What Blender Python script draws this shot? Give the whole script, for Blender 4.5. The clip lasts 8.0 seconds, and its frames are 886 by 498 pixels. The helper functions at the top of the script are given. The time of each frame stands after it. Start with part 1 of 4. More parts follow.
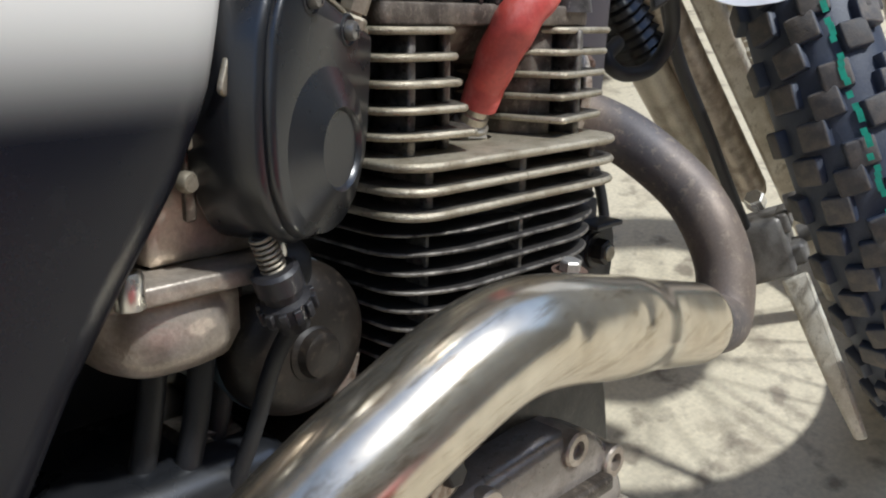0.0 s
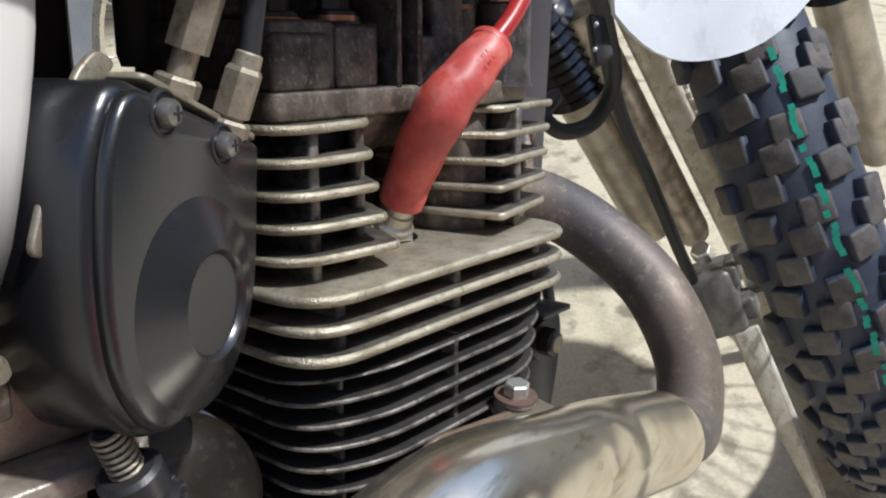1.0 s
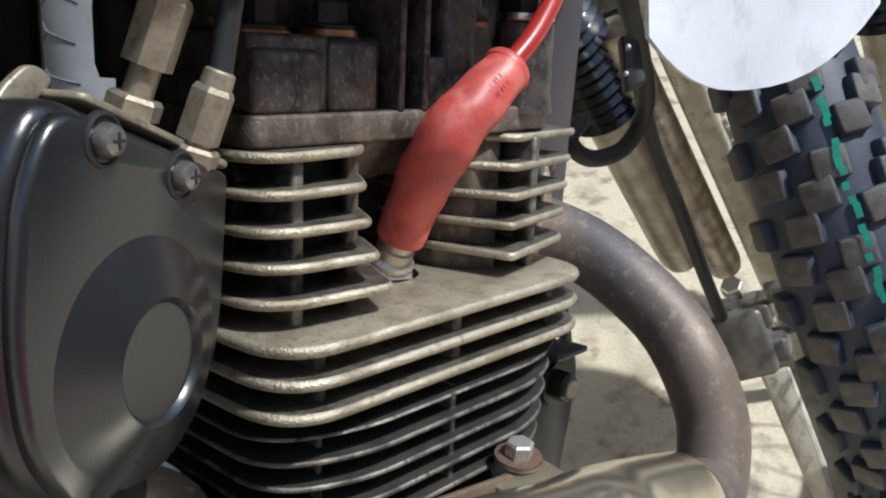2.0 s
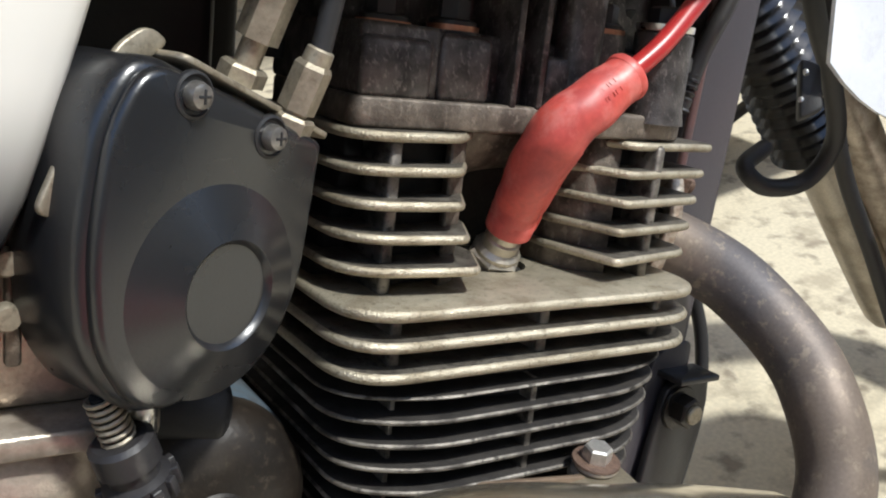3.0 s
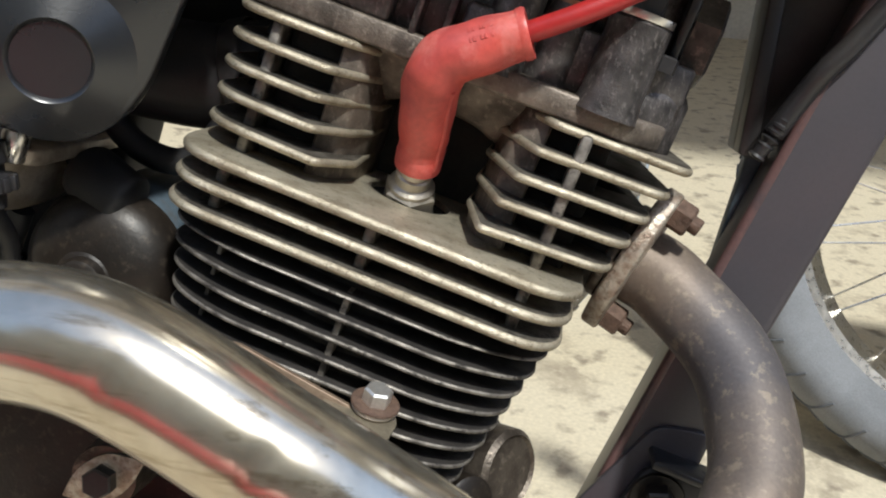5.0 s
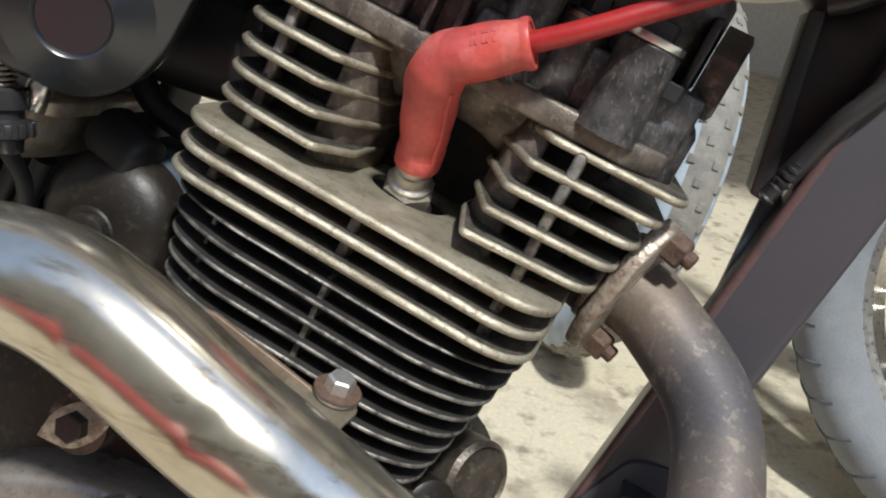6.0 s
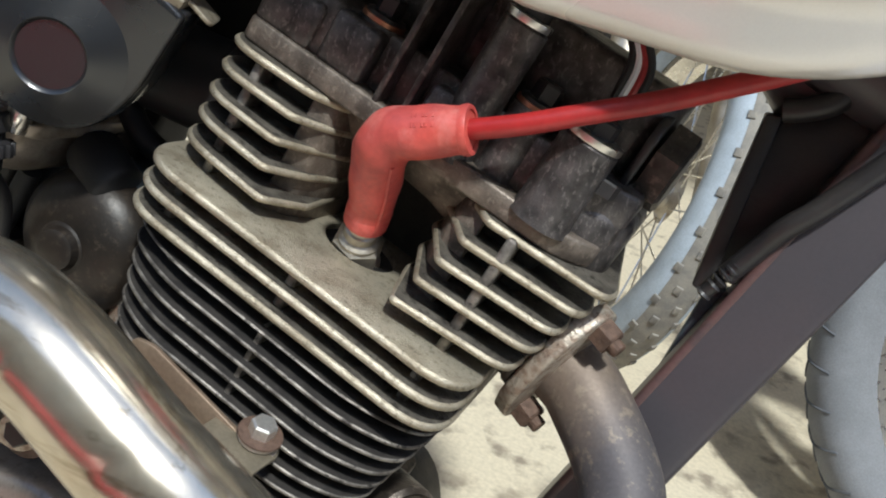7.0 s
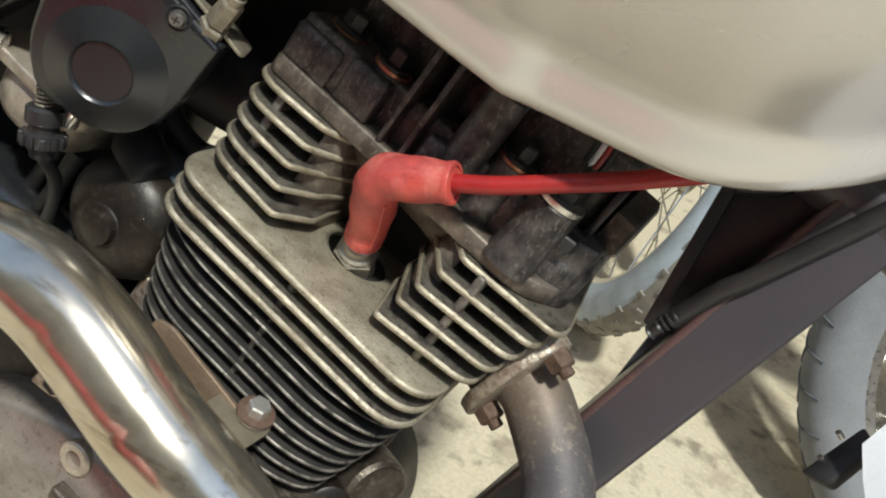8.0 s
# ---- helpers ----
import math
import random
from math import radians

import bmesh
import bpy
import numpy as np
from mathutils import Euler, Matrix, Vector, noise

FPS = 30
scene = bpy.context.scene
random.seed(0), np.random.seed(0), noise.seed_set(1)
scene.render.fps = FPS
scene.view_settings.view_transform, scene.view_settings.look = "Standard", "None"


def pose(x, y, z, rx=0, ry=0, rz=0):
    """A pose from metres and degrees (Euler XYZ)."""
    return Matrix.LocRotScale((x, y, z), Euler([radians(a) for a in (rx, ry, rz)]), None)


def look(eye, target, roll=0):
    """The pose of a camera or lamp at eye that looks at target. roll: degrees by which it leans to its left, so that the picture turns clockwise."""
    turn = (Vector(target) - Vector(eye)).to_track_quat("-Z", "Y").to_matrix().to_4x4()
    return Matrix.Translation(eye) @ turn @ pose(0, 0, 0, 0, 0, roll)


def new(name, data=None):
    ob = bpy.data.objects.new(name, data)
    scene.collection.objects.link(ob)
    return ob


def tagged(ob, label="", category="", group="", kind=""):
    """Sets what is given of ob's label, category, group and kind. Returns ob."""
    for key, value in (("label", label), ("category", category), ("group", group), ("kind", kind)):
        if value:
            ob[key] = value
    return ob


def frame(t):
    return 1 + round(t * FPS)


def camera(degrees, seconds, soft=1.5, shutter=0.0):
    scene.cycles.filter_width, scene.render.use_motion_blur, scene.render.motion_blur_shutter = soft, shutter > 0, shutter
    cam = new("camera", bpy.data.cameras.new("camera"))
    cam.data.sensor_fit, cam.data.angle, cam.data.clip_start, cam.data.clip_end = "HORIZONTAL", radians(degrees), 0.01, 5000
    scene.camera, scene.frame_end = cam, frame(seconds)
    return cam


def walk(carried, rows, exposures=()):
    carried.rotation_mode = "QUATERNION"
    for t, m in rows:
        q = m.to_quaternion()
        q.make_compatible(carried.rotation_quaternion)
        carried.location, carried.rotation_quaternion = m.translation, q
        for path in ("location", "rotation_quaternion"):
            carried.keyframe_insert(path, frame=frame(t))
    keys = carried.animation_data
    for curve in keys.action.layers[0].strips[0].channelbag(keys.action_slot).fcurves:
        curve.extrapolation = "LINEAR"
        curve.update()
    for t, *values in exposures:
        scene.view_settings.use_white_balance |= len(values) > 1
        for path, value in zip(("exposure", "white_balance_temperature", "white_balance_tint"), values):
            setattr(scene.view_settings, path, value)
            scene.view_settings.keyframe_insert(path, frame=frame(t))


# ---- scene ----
cam = camera(54.0, 8.0, 2.0)
PATH = [
    (0, (-0.24588, -0.19002, 0.68913), (-0.06304, -0.01250, 0.53083), -3.49),
    (0.2, (-0.21814, -0.17577, 0.68226), (-0.02854, -0.00393, 0.52567), -2.71),
    (0.5, (-0.19626, -0.15961, 0.68749), (-0.00173, 0.00690, 0.53118), -2.74),
    (1, (-0.18976, -0.14745, 0.68753), (0.01036, 0.01531, 0.53436), -2.63),
    (1.5, (-0.17779, -0.14384, 0.68504), (0.02308, 0.01982, 0.53382), -1.96),
    (2, (-0.16202, -0.13567, 0.68108), (0.03345, 0.03584, 0.53149), -1.14),
    (2.2, (-0.16526, -0.12952, 0.67843), (0.02681, 0.04590, 0.52897), -0.86),
    (3.3, (-0.11064, -0.18956, 0.67868), (-0.00354, 0.05253, 0.53753), -2.03),
    (3.5, (-0.07294, -0.20090, 0.67204), (0.00884, 0.05131, 0.53167), -2.07),
    (4, (-0.00602, -0.23412, 0.65398), (0.01600, 0.03387, 0.52097), -1.60),
    (4.5, (0.03949, -0.23820, 0.64924), (0.02101, 0.03027, 0.51664), 0.92),
    (4.7, (0.04683, -0.24163, 0.64213), (0.02128, 0.03010, 0.51759), 2.27),
    (5.8, (0.07717, -0.23626, 0.63615), (0.01762, 0.03309, 0.51823), 9.04),
    (6, (0.08383, -0.23565, 0.63867), (0.02189, 0.03294, 0.52026), 9.93),
    (6.5, (0.09797, -0.22833, 0.65708), (0.02875, 0.03746, 0.53640), 12.36),
    (7, (0.11192, -0.22230, 0.67417), (0.03576, 0.03841, 0.54675), 14.93),
    (7.5, (0.12128, -0.22804, 0.69977), (0.04177, 0.02625, 0.56187), 17.76),
    (8, (0.12381, -0.23863, 0.72990), (0.04802, 0.00817, 0.57711), 20.39),
]
walk(cam, [(t, look(eye, target, roll)) for t, eye, target, roll in PATH], [(0.0, 0.15, 5950, 8), (0.5, 0.25, 5970, 8), (2.2, 0.32, 5990, 7), (3.5, 0.56, 6310, 7), (4.5, 0.32, 6320, 7), (6.5, 0.30, 6060, 6), (7.5, 0.28, 6040, 5), (8.0, 0.20, 6420, 3)])

# ---- light: daylight of an open-fronted workshop ----
world = bpy.data.worlds.new("daylight")
scene.world = world
world.use_nodes = True
wn = world.node_tree.nodes
wl = world.node_tree.links
sky = wn.new("ShaderNodeTexSky")
sky.sky_type = "NISHITA"
sky.sun_disc = False
sky.sun_elevation, sky.sun_rotation = radians(59), radians(146)
wn["Background"].inputs["Strength"].default_value = 0.19
wl.new(sky.outputs["Color"], wn["Background"].inputs["Color"])

sun_data = bpy.data.lights.new("sun", "SUN")
sun_data.energy, sun_data.angle, sun_data.color = 3.8, radians(3.5), (1.0, 0.97, 0.90)
sun = new("sun", sun_data)
sun.matrix_world = look((1.0, -1.1, 2.75), (0.2, 0.1, 0.3))


# ---- materials ----
def material(name, colour, rough=0.5, metal=0.0, spots=None, amount=0.5, scale=60.0, grain=400.0,
             bump=0.15, rough_var=0.15, coat=0.0, per_piece=0.0, sharp=(0.42, 0.62), spec=0.5, scuff_streak=None, speck=0.25):
    """Two scales of variation: blotches of a second colour and fine grain, with a fine relief."""
    mat = bpy.data.materials.new(name)
    mat.use_nodes = True
    n, l = mat.node_tree.nodes, mat.node_tree.links
    b = n["Principled BSDF"]
    geo = n.new("ShaderNodeNewGeometry")
    big = n.new("ShaderNodeTexNoise")
    big.inputs["Scale"].default_value, big.inputs["Detail"].default_value = scale, 6
    fine = n.new("ShaderNodeTexNoise")
    fine.inputs["Scale"].default_value, fine.inputs["Detail"].default_value = grain, 4
    for tex in (big, fine):
        l.new(geo.outputs["Position"], tex.inputs["Vector"])
    ramp = n.new("ShaderNodeMapRange")
    ramp.inputs["From Min"].default_value, ramp.inputs["From Max"].default_value = sharp
    ramp.inputs["To Max"].default_value = amount
    l.new(big.outputs["Fac"], ramp.inputs["Value"])
    mix = n.new("ShaderNodeMix")
    mix.data_type = "RGBA"
    mix.inputs[6].default_value = (*colour, 1)
    mix.inputs[7].default_value = (*(spots or [0.5 * v for v in colour]), 1)
    l.new(ramp.outputs["Result"], mix.inputs[0])
    tone = n.new("ShaderNodeMapRange")
    tone.inputs["To Min"].default_value, tone.inputs["To Max"].default_value = 1 - speck, 1 + speck
    l.new(fine.outputs["Fac"], tone.inputs["Value"])
    shade = n.new("ShaderNodeVectorMath")
    shade.operation = "SCALE"
    l.new(mix.outputs[2], shade.inputs[0])
    l.new(tone.outputs["Result"], shade.inputs["Scale"])
    last = shade.outputs["Vector"]
    if per_piece:
        info = n.new("ShaderNodeObjectInfo")
        vary = n.new("ShaderNodeMapRange")
        vary.inputs["To Min"].default_value, vary.inputs["To Max"].default_value = 1 - per_piece, 1 + per_piece
        l.new(info.outputs["Random"], vary.inputs["Value"])
        shade2 = n.new("ShaderNodeVectorMath")
        shade2.operation = "SCALE"
        l.new(last, shade2.inputs[0])
        l.new(vary.outputs["Result"], shade2.inputs["Scale"])
        last = shade2.outputs["Vector"]
    if scuff_streak:   # scratches, bare spots, pits, painted reflection streaks: colour, amount, size, stretch along the cylinder or along each axis
        tint, much, size, stretch = scuff_streak
        turn = n.new("ShaderNodeMapping")
        turn.inputs["Rotation"].default_value = (radians(9), radians(-15), 0)
        turn.inputs["Scale"].default_value = stretch if hasattr(stretch, "__len__") else (1, 1, stretch)
        l.new(geo.outputs["Position"], turn.inputs["Vector"])
        spot = n.new("ShaderNodeTexNoise")
        spot.inputs["Scale"].default_value, spot.inputs["Detail"].default_value, spot.inputs["Roughness"].default_value = size, 8, 0.68
        l.new(turn.outputs["Vector"], spot.inputs["Vector"])
        cut = n.new("ShaderNodeMapRange")
        cut.inputs["From Min"].default_value, cut.inputs["From Max"].default_value, cut.inputs["To Max"].default_value = 0.54, 0.64, much
        l.new(spot.outputs["Fac"], cut.inputs["Value"])
        over = n.new("ShaderNodeMix")
        over.data_type = "RGBA"
        over.inputs[7].default_value = (*tint, 1)
        l.new(cut.outputs["Result"], over.inputs[0])
        l.new(last, over.inputs[6])
        last = over.outputs[2]
    l.new(last, b.inputs["Base Color"])
    rr = n.new("ShaderNodeMapRange")
    rr.inputs["To Min"].default_value, rr.inputs["To Max"].default_value = max(rough - rough_var, 0.02), min(rough + rough_var, 1)
    l.new(big.outputs["Fac"], rr.inputs["Value"])
    l.new(rr.outputs["Result"], b.inputs["Roughness"])
    b.inputs["Metallic"].default_value = metal
    b.inputs["Specular IOR Level"].default_value = spec
    b.inputs["Coat Weight"].default_value = coat
    b.inputs["Coat Roughness"].default_value = 0.08
    if bump:
        bp = n.new("ShaderNodeBump")
        bp.inputs["Strength"].default_value, bp.inputs["Distance"].default_value = bump, 0.0006
        l.new(fine.outputs["Fac"], bp.inputs["Height"])
        l.new(bp.outputs["Normal"], b.inputs["Normal"])
    return mat


FIN = material("weathered cast aluminium", (0.50, 0.448, 0.345), 0.44, 0.65, (0.255, 0.215, 0.150), 0.8, 70, 1500, 0.75, 0.2, sharp=(0.40, 0.64), scuff_streak=((0.12, 0.097, 0.063), 0.55, 430, 1.0))
CORE = material("near-black cast aluminium", (0.028, 0.025, 0.023), 0.8, 0.1, (0.010, 0.009, 0.0085), 0.6, 120, 700, 0.4)
SOOTSHADE = material("sooty fin faces with gap shade", (0.034, 0.030, 0.027), 0.6, 0.2, (0.014, 0.012, 0.011), 0.8, 120, 800, 0.5)
DULL = material("dark mottled fin faces", (0.150, 0.135, 0.112), 0.5, 0.5, (0.048, 0.041, 0.034), 0.8, 100, 900, 0.7, scuff_streak=((0.022, 0.019, 0.016), 0.8, 260, 1.0))
TAN = material("heat-tanned plate", (0.27, 0.20, 0.14), 0.5, 0.5, (0.15, 0.10, 0.07), 0.6, 60, 600, 0.3)
CYL = material("greasy dark cast fins", (0.34, 0.31, 0.27), 0.46, 0.65, (0.06, 0.052, 0.046), 0.9, 120, 2300, 0.45, 0.2, sharp=(0.36, 0.62), scuff_streak=((0.03, 0.026, 0.023), 0.85, 300, 1.0))
COVER = material("grimy rocker cover casting", (0.115, 0.104, 0.101), 0.42, 0.5, (0.022, 0.0195, 0.019), 0.85, 150, 1500, 0.32, 0.24, sharp=(0.36, 0.66), scuff_streak=((0.34, 0.305, 0.29), 0.4, 640, 0.5))
LIP = material("worn casting flange", (0.172, 0.143, 0.117), 0.5, 0.4, (0.052, 0.041, 0.033), 0.85, 120, 1300, 0.38, 0.2, sharp=(0.40, 0.64), scuff_streak=((0.34, 0.29, 0.24), 0.45, 420, 0.7))
CHROME = material("chrome with tarnish and reflection streaks", (0.62, 0.57, 0.475), 0.20, 0.92, (0.45, 0.37, 0.26), 0.65, 16, 120, 0.018, 0.04, scuff_streak=((0.27, 0.21, 0.135), 0.65, 150, (0.10, 1.0, 1.0)))
HEADER = material("heat-browned steel pipe", (0.172, 0.135, 0.107), 0.56, 0.35, (0.074, 0.071, 0.080), 0.85, 17, 700, 0.10, 0.12, sharp=(0.40, 0.62), scuff_streak=((0.34, 0.28, 0.205), 0.4, 190, 1.0))
RUSTY = material("rust-flecked flange steel", (0.48, 0.43, 0.36), 0.46, 0.6, (0.27, 0.19, 0.14), 0.75, 260, 900, 0.7, scuff_streak=((0.11, 0.06, 0.04), 0.6, 330, 1.0))
RUST = material("rust", (0.125, 0.078, 0.056), 0.7, 0.3, (0.065, 0.04, 0.03), 0.6, 300, 900, 0.8)
ZINC = material("zinc-plated steel", (0.78, 0.76, 0.72), 0.30, 1.0, (0.55, 0.51, 0.45), 0.35, 150, 600, 0.05)
PALE = material("pale scuffed alloy", (0.64, 0.60, 0.52), 0.45, 0.2, (0.42, 0.37, 0.29), 0.7, 45, 700, 0.4, scuff_streak=((0.22, 0.18, 0.13), 0.6, 120, 0.4))
BRASSY = material("dull nickel-plated brass", (0.36, 0.32, 0.25), 0.55, 0.7, (0.22, 0.19, 0.145), 0.6, 160, 900, 0.2, scuff_streak=((0.12, 0.09, 0.06), 0.5, 300, 1.0))
RED = material("faded red silicone rubber", (0.58, 0.088, 0.068), 0.42, 0.0, (0.34, 0.055, 0.055), 0.8, 45, 500, 0.15, 0.18, sharp=(0.42, 0.66), scuff_streak=((0.66, 0.26, 0.23), 0.4, 50, 0.6))
REDWIRE = material("red cable sheath", (0.36, 0.022, 0.022), 0.36, 0.0, (0.26, 0.022, 0.024), 0.6, 70, 500, 0.04)
PLASTIC = material("satin black plastic", (0.009, 0.0098, 0.0118), 0.28, 0.0, (0.014, 0.014, 0.0155), 0.6, 25, 900, 0.06, 0.08, spec=0.8)
GLOSSBLACK = material("shiny black rubber", (0.012, 0.012, 0.014), 0.16, 0.0, (0.02, 0.02, 0.022), 0.5, 60, 700, 0.08, 0.06, spec=0.8)
BLACK = material("black rubber", (0.012, 0.012, 0.014), 0.55, 0.0, (0.022, 0.022, 0.023), 0.5, 60, 700, 0.15)
FRAME = material("dark powder-coated frame paint", (0.050, 0.047, 0.054), 0.34, 0.0, (0.074, 0.056, 0.060), 0.5, 9, 700, 0.04, 0.1, 0.0, spec=0.5, speck=0.12)
REDEDGE = material("mottled reddish edge colour", (0.105, 0.058, 0.056), 0.42, 0.0, (0.052, 0.043, 0.048), 0.6, 130, 700, 0.08, 0.1)
BLKSTEEL = material("black painted steel", (0.023, 0.022, 0.024), 0.4, 0.1, (0.04, 0.036, 0.034), 0.5, 60, 700, 0.15)
TANK = material("champagne silver tank paint", (0.60, 0.57, 0.52), 0.28, 0.35, (0.53, 0.50, 0.445), 0.5, 7, 1500, 0.0, 0.04, 0.6, speck=0.05)
PANEL = material("glossy dark side panel paint", (0.006, 0.0065, 0.010), 0.26, 0.0, (0.009, 0.009, 0.013), 0.5, 12, 900, 0.01, 0.05, 0.0, spec=0.3, scuff_streak=((0.02, 0.02, 0.022), 0.15, 90, 1.0))
ALLOY = material("dull cast alloy", (0.47, 0.41, 0.345), 0.36, 0.55, (0.20, 0.165, 0.13), 0.7, 70, 700, 0.35)
CASE = material("oily crankcase casting", (0.13, 0.108, 0.088), 0.42, 0.6, (0.035, 0.028, 0.023), 0.85, 75, 700, 0.5, scuff_streak=((0.32, 0.27, 0.22), 0.5, 220, 1.0))
CLUTCH = material("scuffed silver case paint", (0.30, 0.27, 0.245), 0.30, 0.5, (0.16, 0.135, 0.115), 0.6, 45, 700, 0.12, 0.1, scuff_streak=((0.10, 0.08, 0.07), 0.5, 160, 1.0))
GREYPAINT = material("blue-grey painted starter body", (0.085, 0.115, 0.145), 0.40, 0.2, (0.05, 0.062, 0.075), 0.6, 60, 700, 0.15, scuff_streak=((0.10, 0.085, 0.07), 0.35, 150, 1.0))
OILY = material("brown oily casting", (0.0204, 0.0156, 0.0122), 0.42, 0.2, (0.0109, 0.0088, 0.0075), 0.8, 70, 700, 0.15, scuff_streak=((0.10, 0.078, 0.058), 0.3, 300, 1.0))
CASTGREY = material("grimy grey caliper casting", (0.20, 0.19, 0.18), 0.5, 0.4, (0.085, 0.075, 0.065), 0.7, 60, 700, 0.4)
TYRE = material("dusty tyre rubber", (0.030, 0.038, 0.062), 0.55, 0.0, (0.058, 0.066, 0.086), 0.6, 50, 500, 0.3)
KNOB = material("worn tyre knob rubber", (0.070, 0.066, 0.067), 0.72, 0.0, (0.135, 0.116, 0.100), 0.65, 110, 700, 0.5, 0.1, per_piece=0.25)
GREEN = material("green moulding line", (0.02, 0.35, 0.24), 0.7, 0.0, (0.02, 0.22, 0.16), 0.5, 120, 500, 0.1)
WHITE = material("white plastic", (0.76, 0.79, 0.85), 0.30, 0.0, (0.64, 0.67, 0.72), 0.6, 20, 600, 0.02, 0.1, 0.3, speck=0.06, scuff_streak=((0.50, 0.50, 0.52), 0.45, 45, 0.4))
FORK = material("dull fork alloy", (0.50, 0.46, 0.39), 0.4, 0.75, (0.28, 0.24, 0.19), 0.6, 40, 700, 0.3)
GREYTYRE = material("pale dusty tyre", (0.20, 0.21, 0.225), 0.85, 0.0, (0.14, 0.148, 0.158), 0.6, 18, 500, 0.3)
COPPER = material("copper washer", (0.55, 0.27, 0.17), 0.4, 0.9, (0.35, 0.16, 0.1), 0.5, 300, 900, 0.1)
PLUGSTEEL = material("dark oily steel", (0.075, 0.066, 0.060), 0.42, 0.6, (0.03, 0.026, 0.024), 0.7, 120, 900, 0.4, scuff_streak=((0.25, 0.2, 0.17), 0.5, 260, 1.0))
BOLTSTEEL = material("bright plated bolt steel", (0.80, 0.78, 0.74), 0.42, 0.9, (0.55, 0.50, 0.44), 0.4, 200, 900, 0.1)
SCREW = material("dark plated screw steel", (0.26, 0.25, 0.235), 0.36, 0.7, (0.10, 0.09, 0.08), 0.6, 250, 900, 0.2)
SUNTREAD = material("pale tread blocks in their sunlit tone", (0.235, 0.22, 0.19), 0.8, 0.0, (0.14, 0.135, 0.13), 0.6, 60, 500, 0.3)
TREAD = material("grey tread rubber", (0.12, 0.13, 0.145), 0.85, 0.0, (0.07, 0.075, 0.085), 0.6, 60, 500, 0.3)
SIDEWALL = material("pale blue-grey sidewall", (0.40, 0.46, 0.52), 0.75, 0.0, (0.28, 0.32, 0.36), 0.5, 30, 500, 0.2)
TABSTEEL = material("dull olive steel", (0.21, 0.18, 0.13), 0.5, 0.35, (0.14, 0.12, 0.085), 0.6, 120, 900, 0.3)
OUTER = material("dusty tan plaster", (0.60, 0.50, 0.37), 0.85, 0.0, (0.30, 0.25, 0.19), 0.6, 1.5, 40, 0.2)
FLOOR = material("stained pale concrete", (0.60, 0.535, 0.405), 0.6, 0.0, (0.19, 0.155, 0.12), 0.78, 23, 160, 0.4, 0.2, sharp=(0.545, 0.68), scuff_streak=((0.33, 0.28, 0.21), 0.6, 11, 1.0))
REDPAINT = material("sun-faded red enamel", (0.70, 0.028, 0.034), 0.4, 0.0, (0.5, 0.03, 0.034), 0.5, 6, 300, 0.05)
WALL = material("limewashed plaster", (0.62, 0.58, 0.50), 0.8, 0.0, (0.5, 0.46, 0.4), 0.5, 2, 60, 0.2)


# ---- mesh tools ----
EM = pose(0, 0, 0.535) @ pose(0, 0, 0, -9) @ pose(0, 0, 0, 0, 15)   # engine frame: forward, inward, along the cylinder


def E(a, b, c):
    return EM @ Vector((a, b, c))


def finish(bm, smooth=True, angle=35):
    bmesh.ops.remove_doubles(bm, verts=bm.verts, dist=1e-6)
    bmesh.ops.recalc_face_normals(bm, faces=bm.faces)
    for f in bm.faces:
        f.smooth = smooth
    for e in bm.edges:
        if len(e.link_faces) == 2 and e.calc_face_angle(0) > radians(angle):
            e.smooth = False


def part(name, bm, mat, parent=None, label="", smooth=True, angle=35, flat=None):
    """One mesh object, with its vertices in world places, under a thing or a part. flat: the darker material of a fin's
    broad faces inside the gaps, its rim being worn bare.
    """
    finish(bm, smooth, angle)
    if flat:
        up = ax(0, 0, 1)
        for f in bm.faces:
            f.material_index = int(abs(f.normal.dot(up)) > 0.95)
    me = bpy.data.meshes.new(name)
    bm.to_mesh(me)
    bm.free()
    me.materials.append(mat)
    if flat:
        me.materials.append(flat)
    ob = new(name, me)
    if parent is not None:
        ob.parent = parent
        inv = parent.matrix_basis.inverted() if parent.type == "EMPTY" else Matrix()
        ob.matrix_parent_inverse = inv
    return tagged(ob, label)


def thing(name, place, label, category, group=""):
    e = new(name)
    e.location = place
    e.empty_display_size = 0.05
    return tagged(e, label, category, group)


def spline(pts, per=8):
    """A smooth line through the points."""
    pts = [Vector(p) for p in pts]
    ext = [2 * pts[0] - pts[1], *pts, 2 * pts[-1] - pts[-2]]
    out = []
    for i in range(1, len(ext) - 2):
        p0, p1, p2, p3 = ext[i - 1:i + 3]
        for k in range(per):
            h = k / per
            out.append(0.5 * (2 * p1 + (p2 - p0) * h + (2 * p0 - 5 * p1 + 4 * p2 - p3) * h * h + (3 * p1 - p0 - 3 * p2 + p3) * h ** 3))
    return out + [pts[-1]]


def sweep(path, radius, segs=20, caps=True, bm=None, squash=1.0):
    """A tube along a path; radius is a number or one per point."""
    bm = bm or bmesh.new()
    n = len(path)
    radii = radius if hasattr(radius, "__len__") else [radius] * n
    side = None
    rings = []
    for i, p in enumerate(path):
        t = (path[min(i + 1, n - 1)] - path[max(i - 1, 0)]).normalized()
        if side is None:
            side = t.orthogonal().normalized()
        side = (side - t * side.dot(t)).normalized()
        up = t.cross(side)
        rings.append([bm.verts.new(p + radii[i] * (math.cos(k * 2 * math.pi / segs) * side + squash * math.sin(k * 2 * math.pi / segs) * up)) for k in range(segs)])
    for r0, r1 in zip(rings, rings[1:]):
        for k in range(segs):
            bm.faces.new((r0[k], r0[(k + 1) % segs], r1[(k + 1) % segs], r1[k]))
